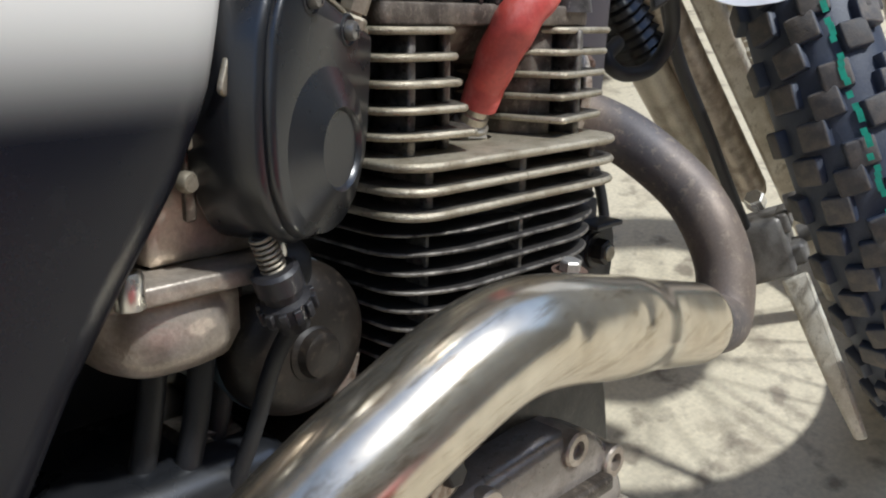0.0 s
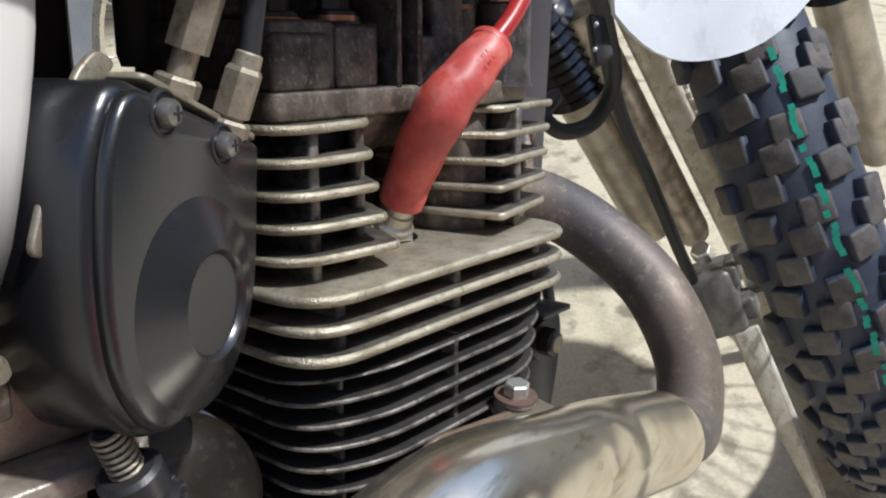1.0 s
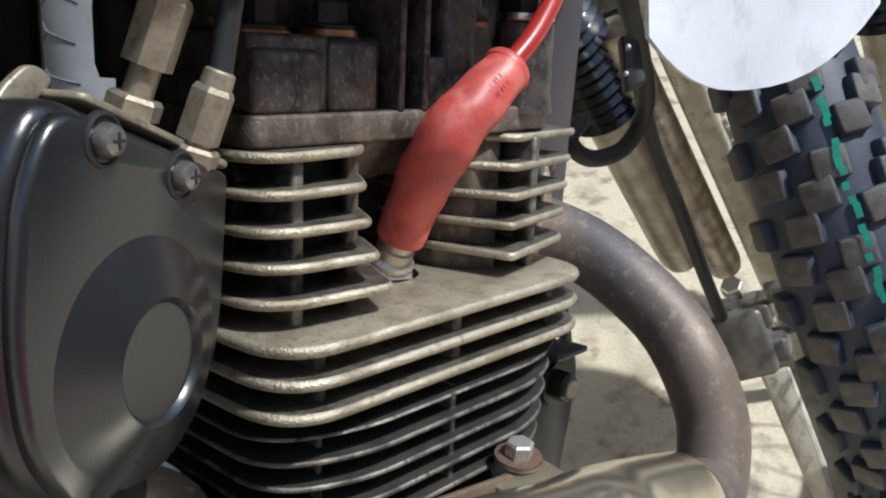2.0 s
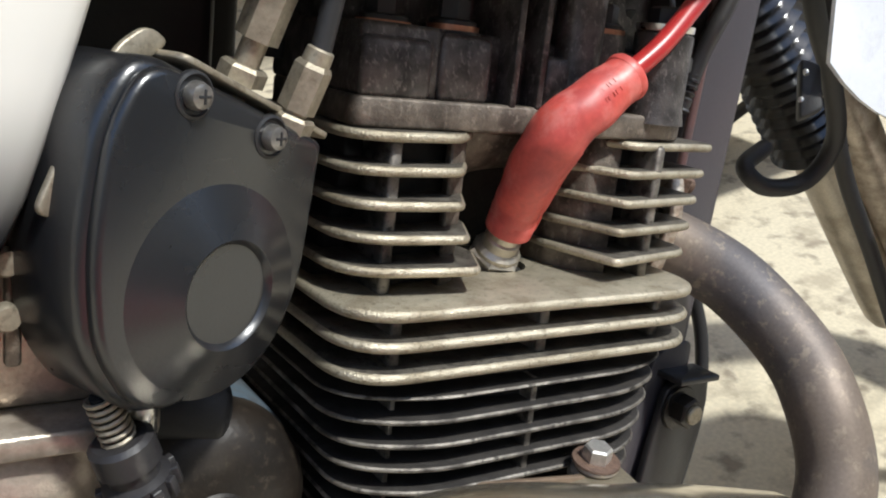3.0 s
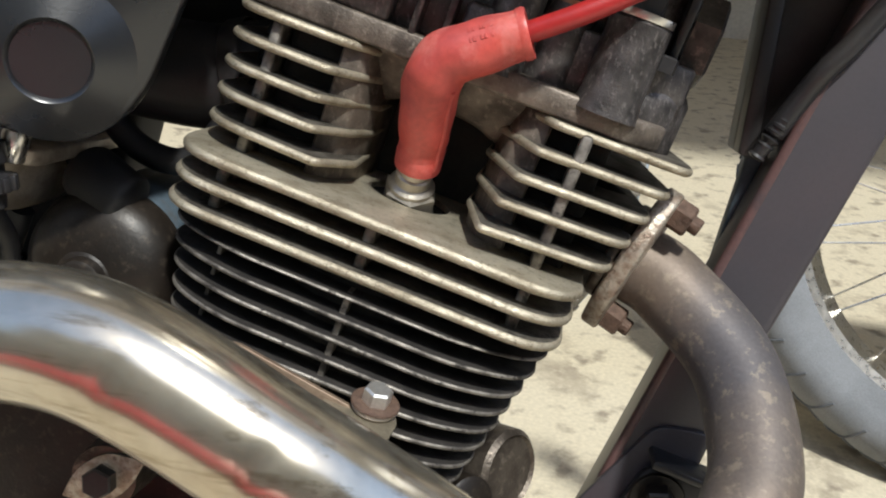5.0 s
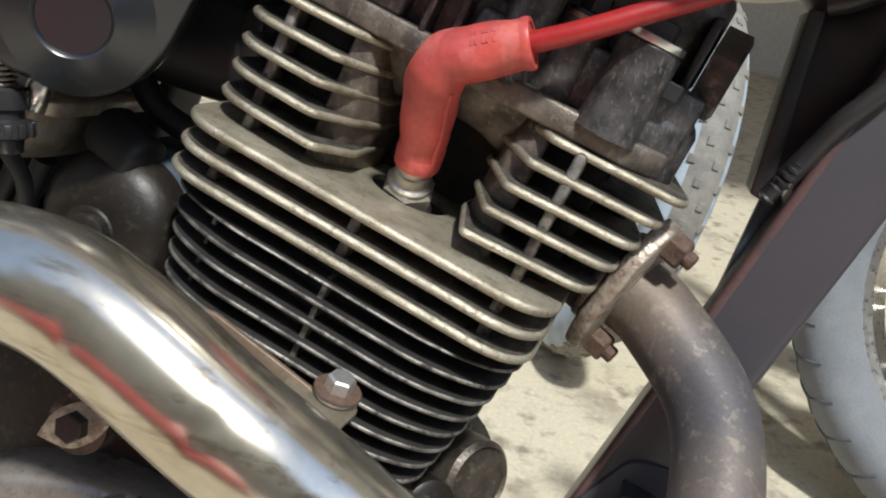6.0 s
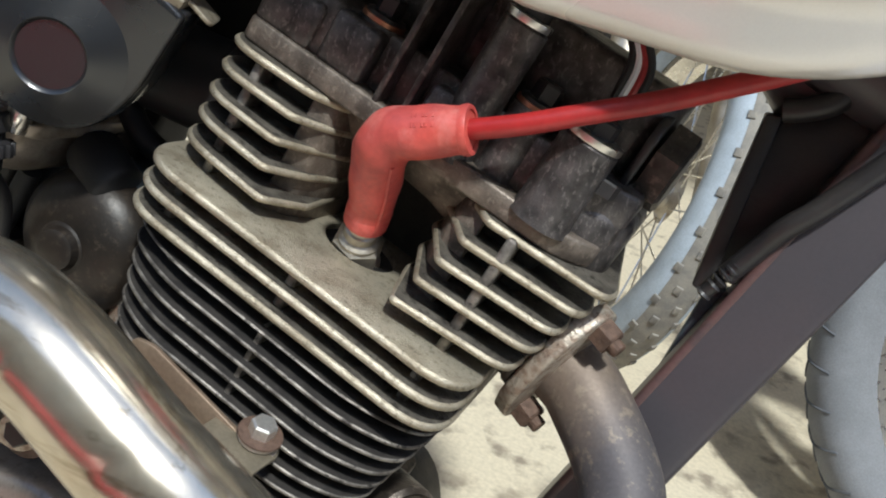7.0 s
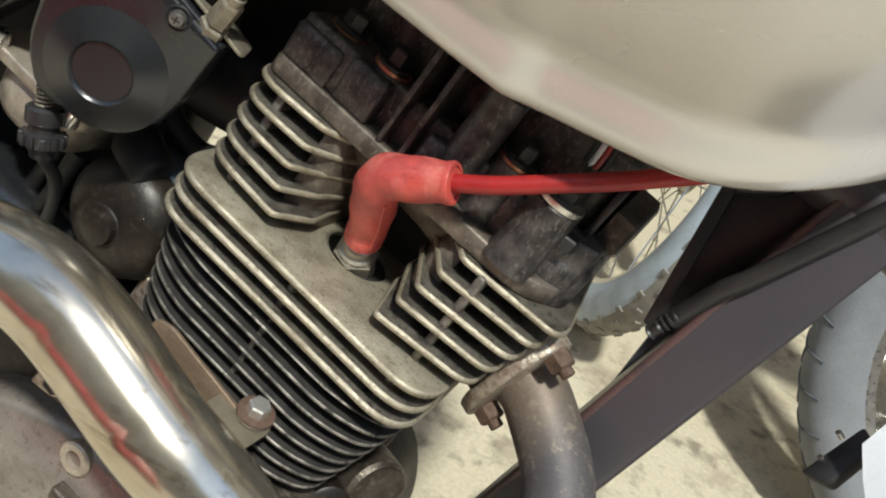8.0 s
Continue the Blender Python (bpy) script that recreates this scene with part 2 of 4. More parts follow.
    if caps:
        bm.faces.new(rings[0])
        bm.faces.new(rings[-1])
    return bm


def lathe(profile, m, segs=32, bm=None, caps=True):
    """A turned shape: profile of (radius, height) round the z axis of m."""
    bm = bm or bmesh.new()
    rings = []
    for r, h in profile:
        rings.append([bm.verts.new(m @ Vector((r * math.cos(k * 2 * math.pi / segs), r * math.sin(k * 2 * math.pi / segs), h))) for k in range(segs)])
    for r0, r1 in zip(rings, rings[1:]):
        for k in range(segs):
            bm.faces.new((r0[k], r0[(k + 1) % segs], r1[(k + 1) % segs], r1[k]))
    if caps:
        bm.faces.new(rings[0])
        bm.faces.new(rings[-1])
    return bm


def rounded(pts, radii, n=5):
    """A closed outline with its corners rounded; radii: one number or one per corner."""
    out = []
    k = len(pts)
    radii = radii if hasattr(radii, "__len__") else [radii] * k
    for i in range(k):
        p, a, b = Vector(pts[i]), Vector(pts[i - 1]), Vector(pts[(i + 1) % k])
        u, v = (a - p).normalized(), (b - p).normalized()
        r = min(radii[i], 0.48 * (a - p).length, 0.48 * (b - p).length)
        if r < 1e-5:
            out.append(tuple(p))
            continue
        q0, q1 = p + u * r, p + v * r
        for j in range(n + 1):
            h = j / n
            out.append(tuple((1 - h) ** 2 * q0 + 2 * h * (1 - h) * p + h * h * q1))
    return out


def shrink(pts, d):
    """An outline moved inward by d."""
    k = len(pts)
    area = sum(pts[i - 1][0] * pts[i][1] - pts[i][0] * pts[i - 1][1] for i in range(k))
    s = 1 if area > 0 else -1
    out = []
    for i in range(k):
        p, a, b = Vector(pts[i]), Vector(pts[i - 1]), Vector(pts[(i + 1) % k])
        t = ((p - a).normalized() + (b - p).normalized())
        t = t.normalized() if t.length > 1e-9 else (b - a).normalized()
        out.append((p.x - s * d * t.y, p.y + s * d * t.x))
    return out


def slab(outline, z0, z1, m, edge=0.0, hole=None, bm=None):
    """A plate with a rounded rim: outline in x, y; from z0 to z1; edge: the rim's rounding; hole: a second outline cut through."""
    bm = bm or bmesh.new()
    levels = [(z0, edge), (z0 + 0.35 * edge, 0.35 * edge), (z0 + edge, 0.0), (z1 - edge, 0.0), (z1 - 0.35 * edge, 0.35 * edge), (z1, edge)] if edge else [(z0, 0.0), (z1, 0.0)]
    rings = []
    for z, d in levels:
        o = shrink(outline, d) if d else outline
        rings.append([bm.verts.new(m @ Vector((x, y, z))) for x, y in o])
    k = len(outline)
    for r0, r1 in zip(rings, rings[1:]):
        for i in range(k):
            bm.faces.new((r0[i], r0[(i + 1) % k], r1[(i + 1) % k], r1[i]))
    if hole:
        inner = []
        for z in (z0, z1):
            inner.append([bm.verts.new(m @ Vector((x, y, z))) for x, y in hole])
        h = len(hole)
        for i in range(h):
            bm.faces.new((inner[0][i], inner[0][(i + 1) % h], inner[1][(i + 1) % h], inner[1][i]))
        for ring, inn in ((rings[0], inner[0]), (rings[-1], inner[1])):
            edges = [bm.edges.get((ring[i], ring[(i + 1) % k])) for i in range(k)]
            edges += [bm.edges.get((inn[i], inn[(i + 1) % h])) for i in range(h)]
            bmesh.ops.triangle_fill(bm, edges=edges, use_beauty=True)
    else:
        bm.faces.new(rings[0])
        bm.faces.new(rings[-1])
    return bm


def block(x0, x1, y0, y1, z0, z1, m, edge=0.001, bm=None):
    return slab(rounded([(x0, y0), (x1, y0), (x1, y1), (x0, y1)], edge, 3), z0, z1, m, edge, bm=bm)


def circle(x, y, r, n=28):
    return [(x + r * math.cos(i * 2 * math.pi / n), y + r * math.sin(i * 2 * math.pi / n)) for i in range(n)]


def facing(p, axis, turn=0.0):
    """A pose at p whose z axis points along axis."""
    return Matrix.Translation(p) @ Vector(axis).to_track_quat("Z", "Y").to_matrix().to_4x4() @ pose(0, 0, 0, 0, 0, turn)


def ax(a, b, c):
    """A direction of the engine frame in the world."""
    return EM.to_3x3() @ Vector((a, b, c))


def hexhead(m, flats, h, chamfer=0.12, bm=None):
    """A hexagon head with its corners chamfered at the top."""
    R = flats / math.sqrt(3)
    bm = bm or bmesh.new()
    rings = [[bm.verts.new(m @ Vector((r * math.cos(i * math.pi / 3), r * math.sin(i * math.pi / 3), z))) for i in range(6)]
             for r, z in ((R, 0), (R, h * (1 - chamfer)), (R * 0.86, h))]
    for r0, r1 in zip(rings, rings[1:]):
        for k in range(6):
            bm.faces.new((r0[k], r0[(k + 1) % 6], r1[(k + 1) % 6], r1[k]))
    bm.faces.new(rings[0])
    bm.faces.new(rings[-1])
    return bm


def bolt(name, m, flats, h, washer, mat, wmat, parent, label=""):
    """A hexagon bolt on a washer, z of m outward."""
    b = part(name, hexhead(m @ pose(0, 0, 0.0015), flats, h), mat, parent, label, True, 20)
    part("washer", lathe([(washer, 0), (washer, 0.0012), (washer * 0.94, 0.0016), (flats * 0.3, 0.0016)], m, 24), wmat, b)
    return b


def crosshead(name, m, r, parent, mat):
    """A pan-head screw with a cross recess on a thin washer."""
    bm = lathe([(r, 0), (r, 0.0012), (r * 0.85, 0.0026), (r * 0.45, 0.0032), (0.0008, 0.0032)], m, 20)
    s = part(name, bm, mat, parent)
    bm = block(-r * 0.5, r * 0.5, -r * 0.1, r * 0.1, 0.0028, 0.0034, m, 0.0001)
    block(-r * 0.1, r * 0.1, -r * 0.5, r * 0.5, 0.0028, 0.00345, m, 0.0001, bm)
    part("cross_recess", bm, BLACK, s, "dark cross slot")
    return s


# ---- setting ----
def plane_box(name, x0, x1, y0, y1, z0, z1, mat, label, category):
    ob = part(name, block(x0, x1, y0, y1, z0, z1, Matrix(), 0.002), mat, None, label)
    return tagged(ob, "", category, "", "structure")


plane_box("floor", -4.0, 6.0, -5.0, 4.2, -0.12, 0.0, FLOOR, "worn pale concrete workshop floor with dark oil stains", "floor")
plane_box("wall_north", -4.0, 6.0, 4.2, 4.4, -0.12, 3.3, WALL, "limewashed plaster wall of the workshop", "wall")
plane_box("wall_west", -4.2, -4.0, -5.2, 4.4, -0.12, 3.3, WALL, "limewashed plaster wall of the workshop", "wall")
plane_box("wall_east", 6.0, 6.2, -5.2, 4.4, -0.12, 3.3, WALL, "limewashed plaster wall of the workshop", "wall")
plane_box("unseen_wall_south", -4.0, 6.0, -5.2, -5.0, -0.12, 6.0, OUTER, "unseen tall tan wall added to shape reflections and sky light", "wall")
plane_box("ceiling", -4.2, 6.2, 0.45, 4.4, 3.3, 3.45, WALL, "added pale ceiling that ends at the open front", "ceiling")
plane_box("ground", -60, 60, -60, 60, -0.4, -0.13, FLOOR, "bare pale yard ground outside the workshop", "ground")


# ---- low red chest, unseen and made up to be mirrored by the polished parts ----
chest = thing("red_reflection_chest", (-0.46, -1.47, 0), "unseen red chest added for the red in the reflections", "tool chest")


def sloped(x0, x1, profile):
    """A long body whose side profile (y, z) runs from x0 to x1."""
    return slab(rounded([(z, y) for y, z in profile], 0.012, 3), x0, x1, Matrix(((0, 0, 1, 0), (0, 1, 0, 0), (1, 0, 0, 0), (0, 0, 0, 1))), 0.008)


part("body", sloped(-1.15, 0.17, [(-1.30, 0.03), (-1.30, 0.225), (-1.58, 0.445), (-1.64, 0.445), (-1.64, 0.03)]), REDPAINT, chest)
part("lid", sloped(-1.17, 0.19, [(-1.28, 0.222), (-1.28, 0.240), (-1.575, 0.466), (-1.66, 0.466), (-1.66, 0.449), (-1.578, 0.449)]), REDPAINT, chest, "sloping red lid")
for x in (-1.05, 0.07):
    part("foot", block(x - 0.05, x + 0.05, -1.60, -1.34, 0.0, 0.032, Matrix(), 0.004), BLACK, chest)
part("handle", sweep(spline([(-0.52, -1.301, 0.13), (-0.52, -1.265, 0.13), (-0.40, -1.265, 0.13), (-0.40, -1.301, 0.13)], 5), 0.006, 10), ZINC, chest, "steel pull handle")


# ---- the motorcycle ----
bike = thing("motorcycle", (0, 0.06, 0), "worn trail motorcycle leaning on its stand with a finned air-cooled engine", "motorcycle")

# cylinder head: plates and fins; near-black core holds the shade of the gaps
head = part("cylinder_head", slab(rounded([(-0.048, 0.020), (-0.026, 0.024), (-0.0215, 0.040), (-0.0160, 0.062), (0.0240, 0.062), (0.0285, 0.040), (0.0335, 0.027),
                                  (0.060, 0.024), (0.062, 0.095), (-0.048, 0.095)], 0.003, 3), 0.0045, 0.0535, EM, 0.0008), CORE, bike, "near-black cast cylinder head core, dark for the fin gaps")
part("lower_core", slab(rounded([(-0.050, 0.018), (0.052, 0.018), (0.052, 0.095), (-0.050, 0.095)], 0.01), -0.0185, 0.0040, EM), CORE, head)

for wall in ([(-0.0300, 0.0165), (-0.0215, 0.0215), (-0.0158, 0.0350), (-0.0145, 0.062), (-0.0175, 0.062), (-0.0195, 0.0375), (-0.0250, 0.0250), (-0.0300, 0.0205)],
             [(0.0400, 0.0190), (0.0300, 0.0225), (0.0248, 0.0350), (0.0230, 0.062), (0.0262, 0.062), (0.0280, 0.0385), (0.0325, 0.0265), (0.0400, 0.0230)]):
    part("tunnel_wall", slab(rounded(wall, 0.002, 3), 0.0050, 0.0530, EM, 0.0005), LIP, head, "brown grimy wall beside the plug recess")

bm = slab(rounded([(-0.0235, 0.0528), (-0.0235, 0.0330), (-0.0160, 0.0350), (-0.0090, 0.0385), (0.0035, 0.0395), (0.0160, 0.0385), (0.0235, 0.0350), (0.0315, 0.0330), (0.0315, 0.0528)], 0.003, 4), -0.042, 0.0, EM @ pose(0, 0, 0, 90), 0.0018)
shear = EM.inverted()
for v in bm.verts:   # the face leans back from the cover down to the recess, uneven as cast
    q = shear @ v.co
    lean = 0.0218 + 0.80 * (0.0528 - q.z) + 0.0006 * math.sin(300 * q.x + 190 * q.z)
    q.y = lean + (q.y / 0.042) * (0.064 - lean)
    v.co = EM @ q
part("recess_arch", bm, LIP, head, "brown grimy casting over the plug recess")


def plate_outline(half, front, back, r):
    return rounded([(-half, front), (half, front), (half, back), (-half, back)], r, 8)


well = circle(0.0035, 0.0405, 0.0145)
part("fin", slab(plate_outline(0.0685, -0.0045, 0.112, 0.021), 0.0028, 0.0062, EM, 0.0013, well), FIN, head, "broad top plate with the plug hole")
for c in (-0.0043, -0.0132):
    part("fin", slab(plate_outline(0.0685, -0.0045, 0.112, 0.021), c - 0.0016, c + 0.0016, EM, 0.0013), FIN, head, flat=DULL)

LEVELS = (0.0137, 0.0229, 0.0321, 0.0413, 0.0505)
RIGHT_BEND = ((0.0297, 0.0040), (0.0325, 0.0068), (0.0350, 0.0078), (0.0380, 0.0100), (0.0410, 0.0125))
RIGHT_TIP = ((0.0735, 0.0130), (0.0760, 0.0142), (0.0785, 0.0155), (0.0815, 0.0170), (0.0850, 0.0185))
LEFT_END = ((-0.0240, 0.0035), (-0.0285, 0.0045), (-0.0305, 0.0060), (-0.0300, 0.0090), (-0.0290, 0.0120))
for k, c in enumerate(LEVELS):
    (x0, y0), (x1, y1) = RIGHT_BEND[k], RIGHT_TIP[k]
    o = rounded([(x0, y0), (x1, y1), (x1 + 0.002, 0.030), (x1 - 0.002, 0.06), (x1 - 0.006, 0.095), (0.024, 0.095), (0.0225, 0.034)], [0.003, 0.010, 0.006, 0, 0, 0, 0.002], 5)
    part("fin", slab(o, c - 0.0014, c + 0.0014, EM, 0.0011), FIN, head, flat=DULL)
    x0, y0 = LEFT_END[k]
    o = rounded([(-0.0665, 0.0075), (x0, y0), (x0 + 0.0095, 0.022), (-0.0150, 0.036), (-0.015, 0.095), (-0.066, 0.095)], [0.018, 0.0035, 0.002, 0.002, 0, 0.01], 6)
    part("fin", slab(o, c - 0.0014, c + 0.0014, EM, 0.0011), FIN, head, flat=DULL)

# upright webs that tie the fins
for x, z0, z1, y in ((0.0, -0.0132, 0.0040, 0.0), (-0.0507, -0.0132, 0.0040, 0.0022), (0.0508, -0.0132, 0.0040, 0.0022),
                     (-0.0504, 0.004, 0.0510, 0.0118), (0.0512, 0.004, 0.0510, 0.0118)):
    part("web", block(x - 0.0019, x + 0.0019, y + 0.0008, y + 0.025, z0, z1, EM, 0.0014), CYL, head)

# cylinder barrel, its near-black core carrying the shade of the gaps
barrel = part("cylinder_barrel", lathe([(0.046, -0.088), (0.048, -0.0186)], EM @ pose(0.0, 0.055, 0), 48), CORE, bike, "near-black cylinder barrel, dark for the fin gaps")
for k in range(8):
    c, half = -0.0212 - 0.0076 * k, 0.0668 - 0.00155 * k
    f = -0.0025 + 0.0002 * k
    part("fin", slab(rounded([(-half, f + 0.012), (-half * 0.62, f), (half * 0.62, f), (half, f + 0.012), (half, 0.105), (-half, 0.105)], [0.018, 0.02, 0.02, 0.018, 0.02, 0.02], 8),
                     c - (0.0006 if k == 0 else 0.0008), c + (0.0006 if k == 0 else 0.0008), EM, 0.0006), CYL, barrel, flat=SOOTSHADE)
part("web", block(-0.0010, 0.0012, 0.0014, 0.02, -0.055, -0.0205, EM, 0.0005), CYL, barrel)
for x in (-0.046,):
    part("web", block(x - 0.0008, x + 0.0008, 0.009, 0.02, -0.078, -0.0215, EM, 0.0004), CYL, barrel)

# rocker cover
cover = part("rocker_cover", slab(rounded([(-0.064, 0.0150), (0.062, 0.0165), (0.0755, 0.030), (0.0755, 0.09), (-0.056, 0.095)], [0.006, 0.012, 0.012, 0.01, 0.01], 5), 0.0522, 0.0605, EM, 0.0010), LIP, bike, "grimy bolted rocker cover")
part("cover_body", slab(rounded([(-0.062, 0.0175), (-0.036, 0.0175), (-0.034, 0.024), (0.060, 0.024), (0.076, 0.032), (0.076, 0.09), (-0.055, 0.095)], 0.003, 4), 0.0600, 0.0800, EM, 0.0015), COVER, cover)
part("cover_top", slab(rounded([(-0.055, 0.040), (0.064, 0.040), (0.070, 0.05), (0.070, 0.09), (-0.055, 0.09)], 0.006, 4), 0.0790, 0.1120, EM, 0.003), COVER, cover)
part("pad", block(-0.0620, -0.0400, 0.0155, 0.036, 0.0600, 0.0765, EM, 0.002), COVER, cover)
part("pad", block(-0.0370, -0.0195, 0.0165, 0.036, 0.0600, 0.0790, EM, 0.002), COVER, cover)
part("pad", block(0.0020, 0.0120, 0.0180, 0.036, 0.0600, 0.0760, EM, 0.002), COVER, cover)
for x in (-0.0112, -0.0014):
    part("rib", block(x - 0.0011, x + 0.0011, 0.0155, 0.045, 0.0600, 0.1070, EM, 0.0006), COVER, cover)
for x, y, r, top in ((0.0165, 0.0230, 0.0078, 0.1060), (0.0530, 0.0220, 0.0098, 0.0880)):
    part("boss", lathe([(r + 0.001, 0.058), (r, 0.064), (r, top - 0.001), (r - 0.001, top), (0.0005, top)], EM @ pose(x, y, 0), 28), COVER, cover)
    part("washer", lathe([(r * 0.98, top), (r, top + 0.0006), (r, top + 0.0022), (r * 0.5, top + 0.0026)], EM @ pose(x, y, 0), 28), ZINC, cover)
    part("cover_bolt", hexhead(EM @ pose(x, y, top + 0.002, 0, 0, 20), 0.010, 0.006), BLKSTEEL, cover, "", True, 20)
for x, y, z, turn in ((-0.0265, 0.0290, 0.0800, 10), (0.0320, 0.0300, 0.0850, 25), (-0.0490, 0.0300, 0.0790, 40)):
    part("boss", lathe([(0.0088, 0.060), (0.0085, z), (0.0005, z)], EM @ pose(x, y, 0), 24), COVER, cover)
    part("washer", lathe([(0.0078, z), (0.0078, z + 0.0016), (0.004, z + 0.0018)], EM @ pose(x, y, 0), 24), COPPER, cover)
    bm = lathe([(0.0070, z + 0.0016), (0.0070, z + 0.0028), (0.0055, z + 0.0034), (0.0005, z + 0.0034)], EM @ pose(x, y, 0), 24)
    hexhead(EM @ pose(x, y, z + 0.003, 0, 0, turn), 0.0085, 0.0065, bm=bm)
    part("cover_bolt", bm, BLKSTEEL, cover, "", True, 20)
part("cover_bolt", hexhead(EM @ pose(0.0640, 0.024, 0.0760, 0, 0, 15), 0.008, 0.005), BLKSTEEL, cover, "", True, 20)
part("end_housing", slab(rounded([(0.050, 0.024), (0.0690, 0.0260), (0.0790, 0.036), (0.0790, 0.085), (0.050, 0.085)], 0.008, 5), 0.0475, 0.0720, EM, 0.004), COVER, cover)
part("end_plate", slab(rounded([(-0.02, -0.02), (0.014, -0.022), (0.014, 0.02), (-0.02, 0.02)], 0.008, 4), 0, 0.003, facing(E(0.0655, 0.055, 0.0860), ax(1, 0, 0)), 0.0006), BLKSTEEL, cover)
part("hex_plug", hexhead(facing(E(0.0705, 0.053, 0.0890), ax(1, -0.05, 0), 30), 0.0265, 0.0095), PLUGSTEEL, cover, "dark hexagon end plug", True, 20)

# spark plug, boot and cable
pm = facing(E(0.0036, 0.0400, 0.0000), (E(0.0032, 0.0279, 0.0216) - E(0.0038, 0.0400, 0.0000)))
plug = part("spark_plug", hexhead(pm @ pose(0, 0, 0.0040, 0, 0, 12), 0.0165, 0.0095), FORK, bike, "plated spark plug hexagon", True, 20)
part("plug_shell", lathe([(0.0098, -0.002), (0.0098, 0.003), (0.0082, 0.0040)], pm, 28), FORK, plug)
part("plug_collar", lathe([(0.0080, 0.0134), (0.0080, 0.0146), (0.0068, 0.0156), (0.0063, 0.0160), (0.0063, 0.0192), (0.0055, 0.0198), (0.0046, 0.030)], pm, 28), FORK, plug)
path = spline([E(0.0033, 0.0288, 0.0202), E(0.0029, 0.0255, 0.0270), E(0.0020, 0.0200, 0.0365), E(0.0008, 0.0115, 0.0490), E(0.0032, 0.0070, 0.0570), E(0.0100, 0.0058, 0.0630), E(0.0165, 0.0056, 0.0680), E(0.0232, 0.0056, 0.0728)], 8)
n = len(path)
radii = []
for i in range(n):
    h = i / (n - 1)
    r = 0.0074 + 0.0018 * min(1, h / 0.42) if h < 0.5 else 0.0092 - 0.0019 * (h - 0.5) / 0.5
    radii.append(r - 0.0004 * math.exp(-((h - 0.17) / 0.02) ** 2))
radii[0], radii[-1] = 0.0070, 0.0068
bm = sweep(path, radii, 40)
rnd = random.Random(4)
for v in bm.verts:   # creases and hand-moulded unevenness
    q = v.co * 260
    v.co += 0.00022 * Vector((math.sin(q.y + 2 * q.z), math.sin(q.z * 1.3 + q.x), math.sin(q.x * 1.7 - q.y)))
boot = part("plug_boot", bm, RED, plug, "faded red rubber plug cap with stains and raised marks")
marks = bmesh.new()
for row in (0, 1):
    for k in range(7):
        i = int((0.68 + 0.028 * k) * (n - 1))
        f = path[i + 1] - path[i - 1]
        f.normalize()
        out = (ax(-0.30, -1.0, 0.18) if row else ax(-0.62, -1.0, 0.60))
        out = (out - f * out.dot(f)).normalized()
        m = Matrix.Translation(path[i] + out * (radii[i] + 0.00005)) @ Matrix((f, out.cross(f), out)).transposed().to_4x4()
        wide = 0.0003 + 0.0002 * rnd.random()
        block(-wide, wide, -0.0007, 0.0007, -0.0003, 0.00004, m, 0.00002, marks)
tagged(part("moulded_mark", marks, RED, boot, "raised moulded marks", False), "", "", "", "stuff")
seam = []
for i in range(3, int(0.52 * n)):
    f = (path[i + 1] - path[i - 1]).normalized()
    out = ax(0.80, -0.60, 0.0)
    out = (out - f * out.dot(f)).normalized()
    seam.append(path[i] + out * (radii[i] - 0.0001))
part("moulding_seam", sweep(seam, 0.0008, 8), RED, boot)
d = (path[-1] - path[-2]).normalized()
part("boot_collar", lathe([(0.0069, -0.0030), (0.0077, -0.0022), (0.0079, -0.0006), (0.0075, 0.0004), (0.0062, 0.0004), (0.0058, -0.001)], facing(path[-1], d), 28), RED, boot)
d0 = (path[0] - path[1]).normalized()
part("boot_collar", lathe([(0.0074, -0.0062), (0.0080, -0.0052), (0.0078, 0.0), (0.0062, 0.0006)], facing(path[0], d0), 28), RED, boot)
wire = spline([E(0.0200, 0.0058, 0.0705), E(0.0350, 0.0056, 0.0826), E(0.0500, 0.0085, 0.0965), E(0.0640, 0.0120, 0.1095), E(0.0800, 0.0150, 0.1260), E(0.0980, 0.0200, 0.1450), E(0.120, 0.030, 0.165)], 8)
part("ignition_cable", sweep(wire, 0.0033, 16), REDWIRE, plug, "glossy red ignition cable")

# exhaust
exhaust = part("exhaust_header", sweep(spline([E(0.070, 0.0600, 0.0140), E(0.0860, 0.0560, 0.0110), E(0.1003, 0.0502, 0.0081), E(0.1267, 0.0342, -0.0048), E(0.1391, 0.0084, -0.0256), E(0.1372, -0.0105, -0.0430),
                                               E(0.1355, -0.0230, -0.0660), E(0.1250, -0.0292, -0.0870), E(0.1080, -0.0325, -0.0862), E(0.0850, -0.0337, -0.0800)], 10), 0.0146, 32), HEADER, bike, "heat-stained brown exhaust header pipe")
FZ = ax(0.95, -0.25, -0.17).normalized()
FX = ax(0.0065, -0.010, 0.0506)
FX = (FX - FZ * FX.dot(FZ)).normalized()
FLM = Matrix.Translation(E(0.0800, 0.0470, 0.0141)) @ Matrix((FX, FZ.cross(FX), FZ)).transposed().to_4x4()
flange = part("exhaust_flange", slab(rounded([(-0.0285, -0.0075), (-0.012, -0.0185), (0.012, -0.0185), (0.0285, -0.0075), (0.0285, 0.0075), (0.012, 0.0185), (-0.012, 0.0185), (-0.0285, 0.0075)], 0.007, 4), 0, 0.0065,
              FLM, 0.001), RUSTY, exhaust, "rust-flecked exhaust flange")
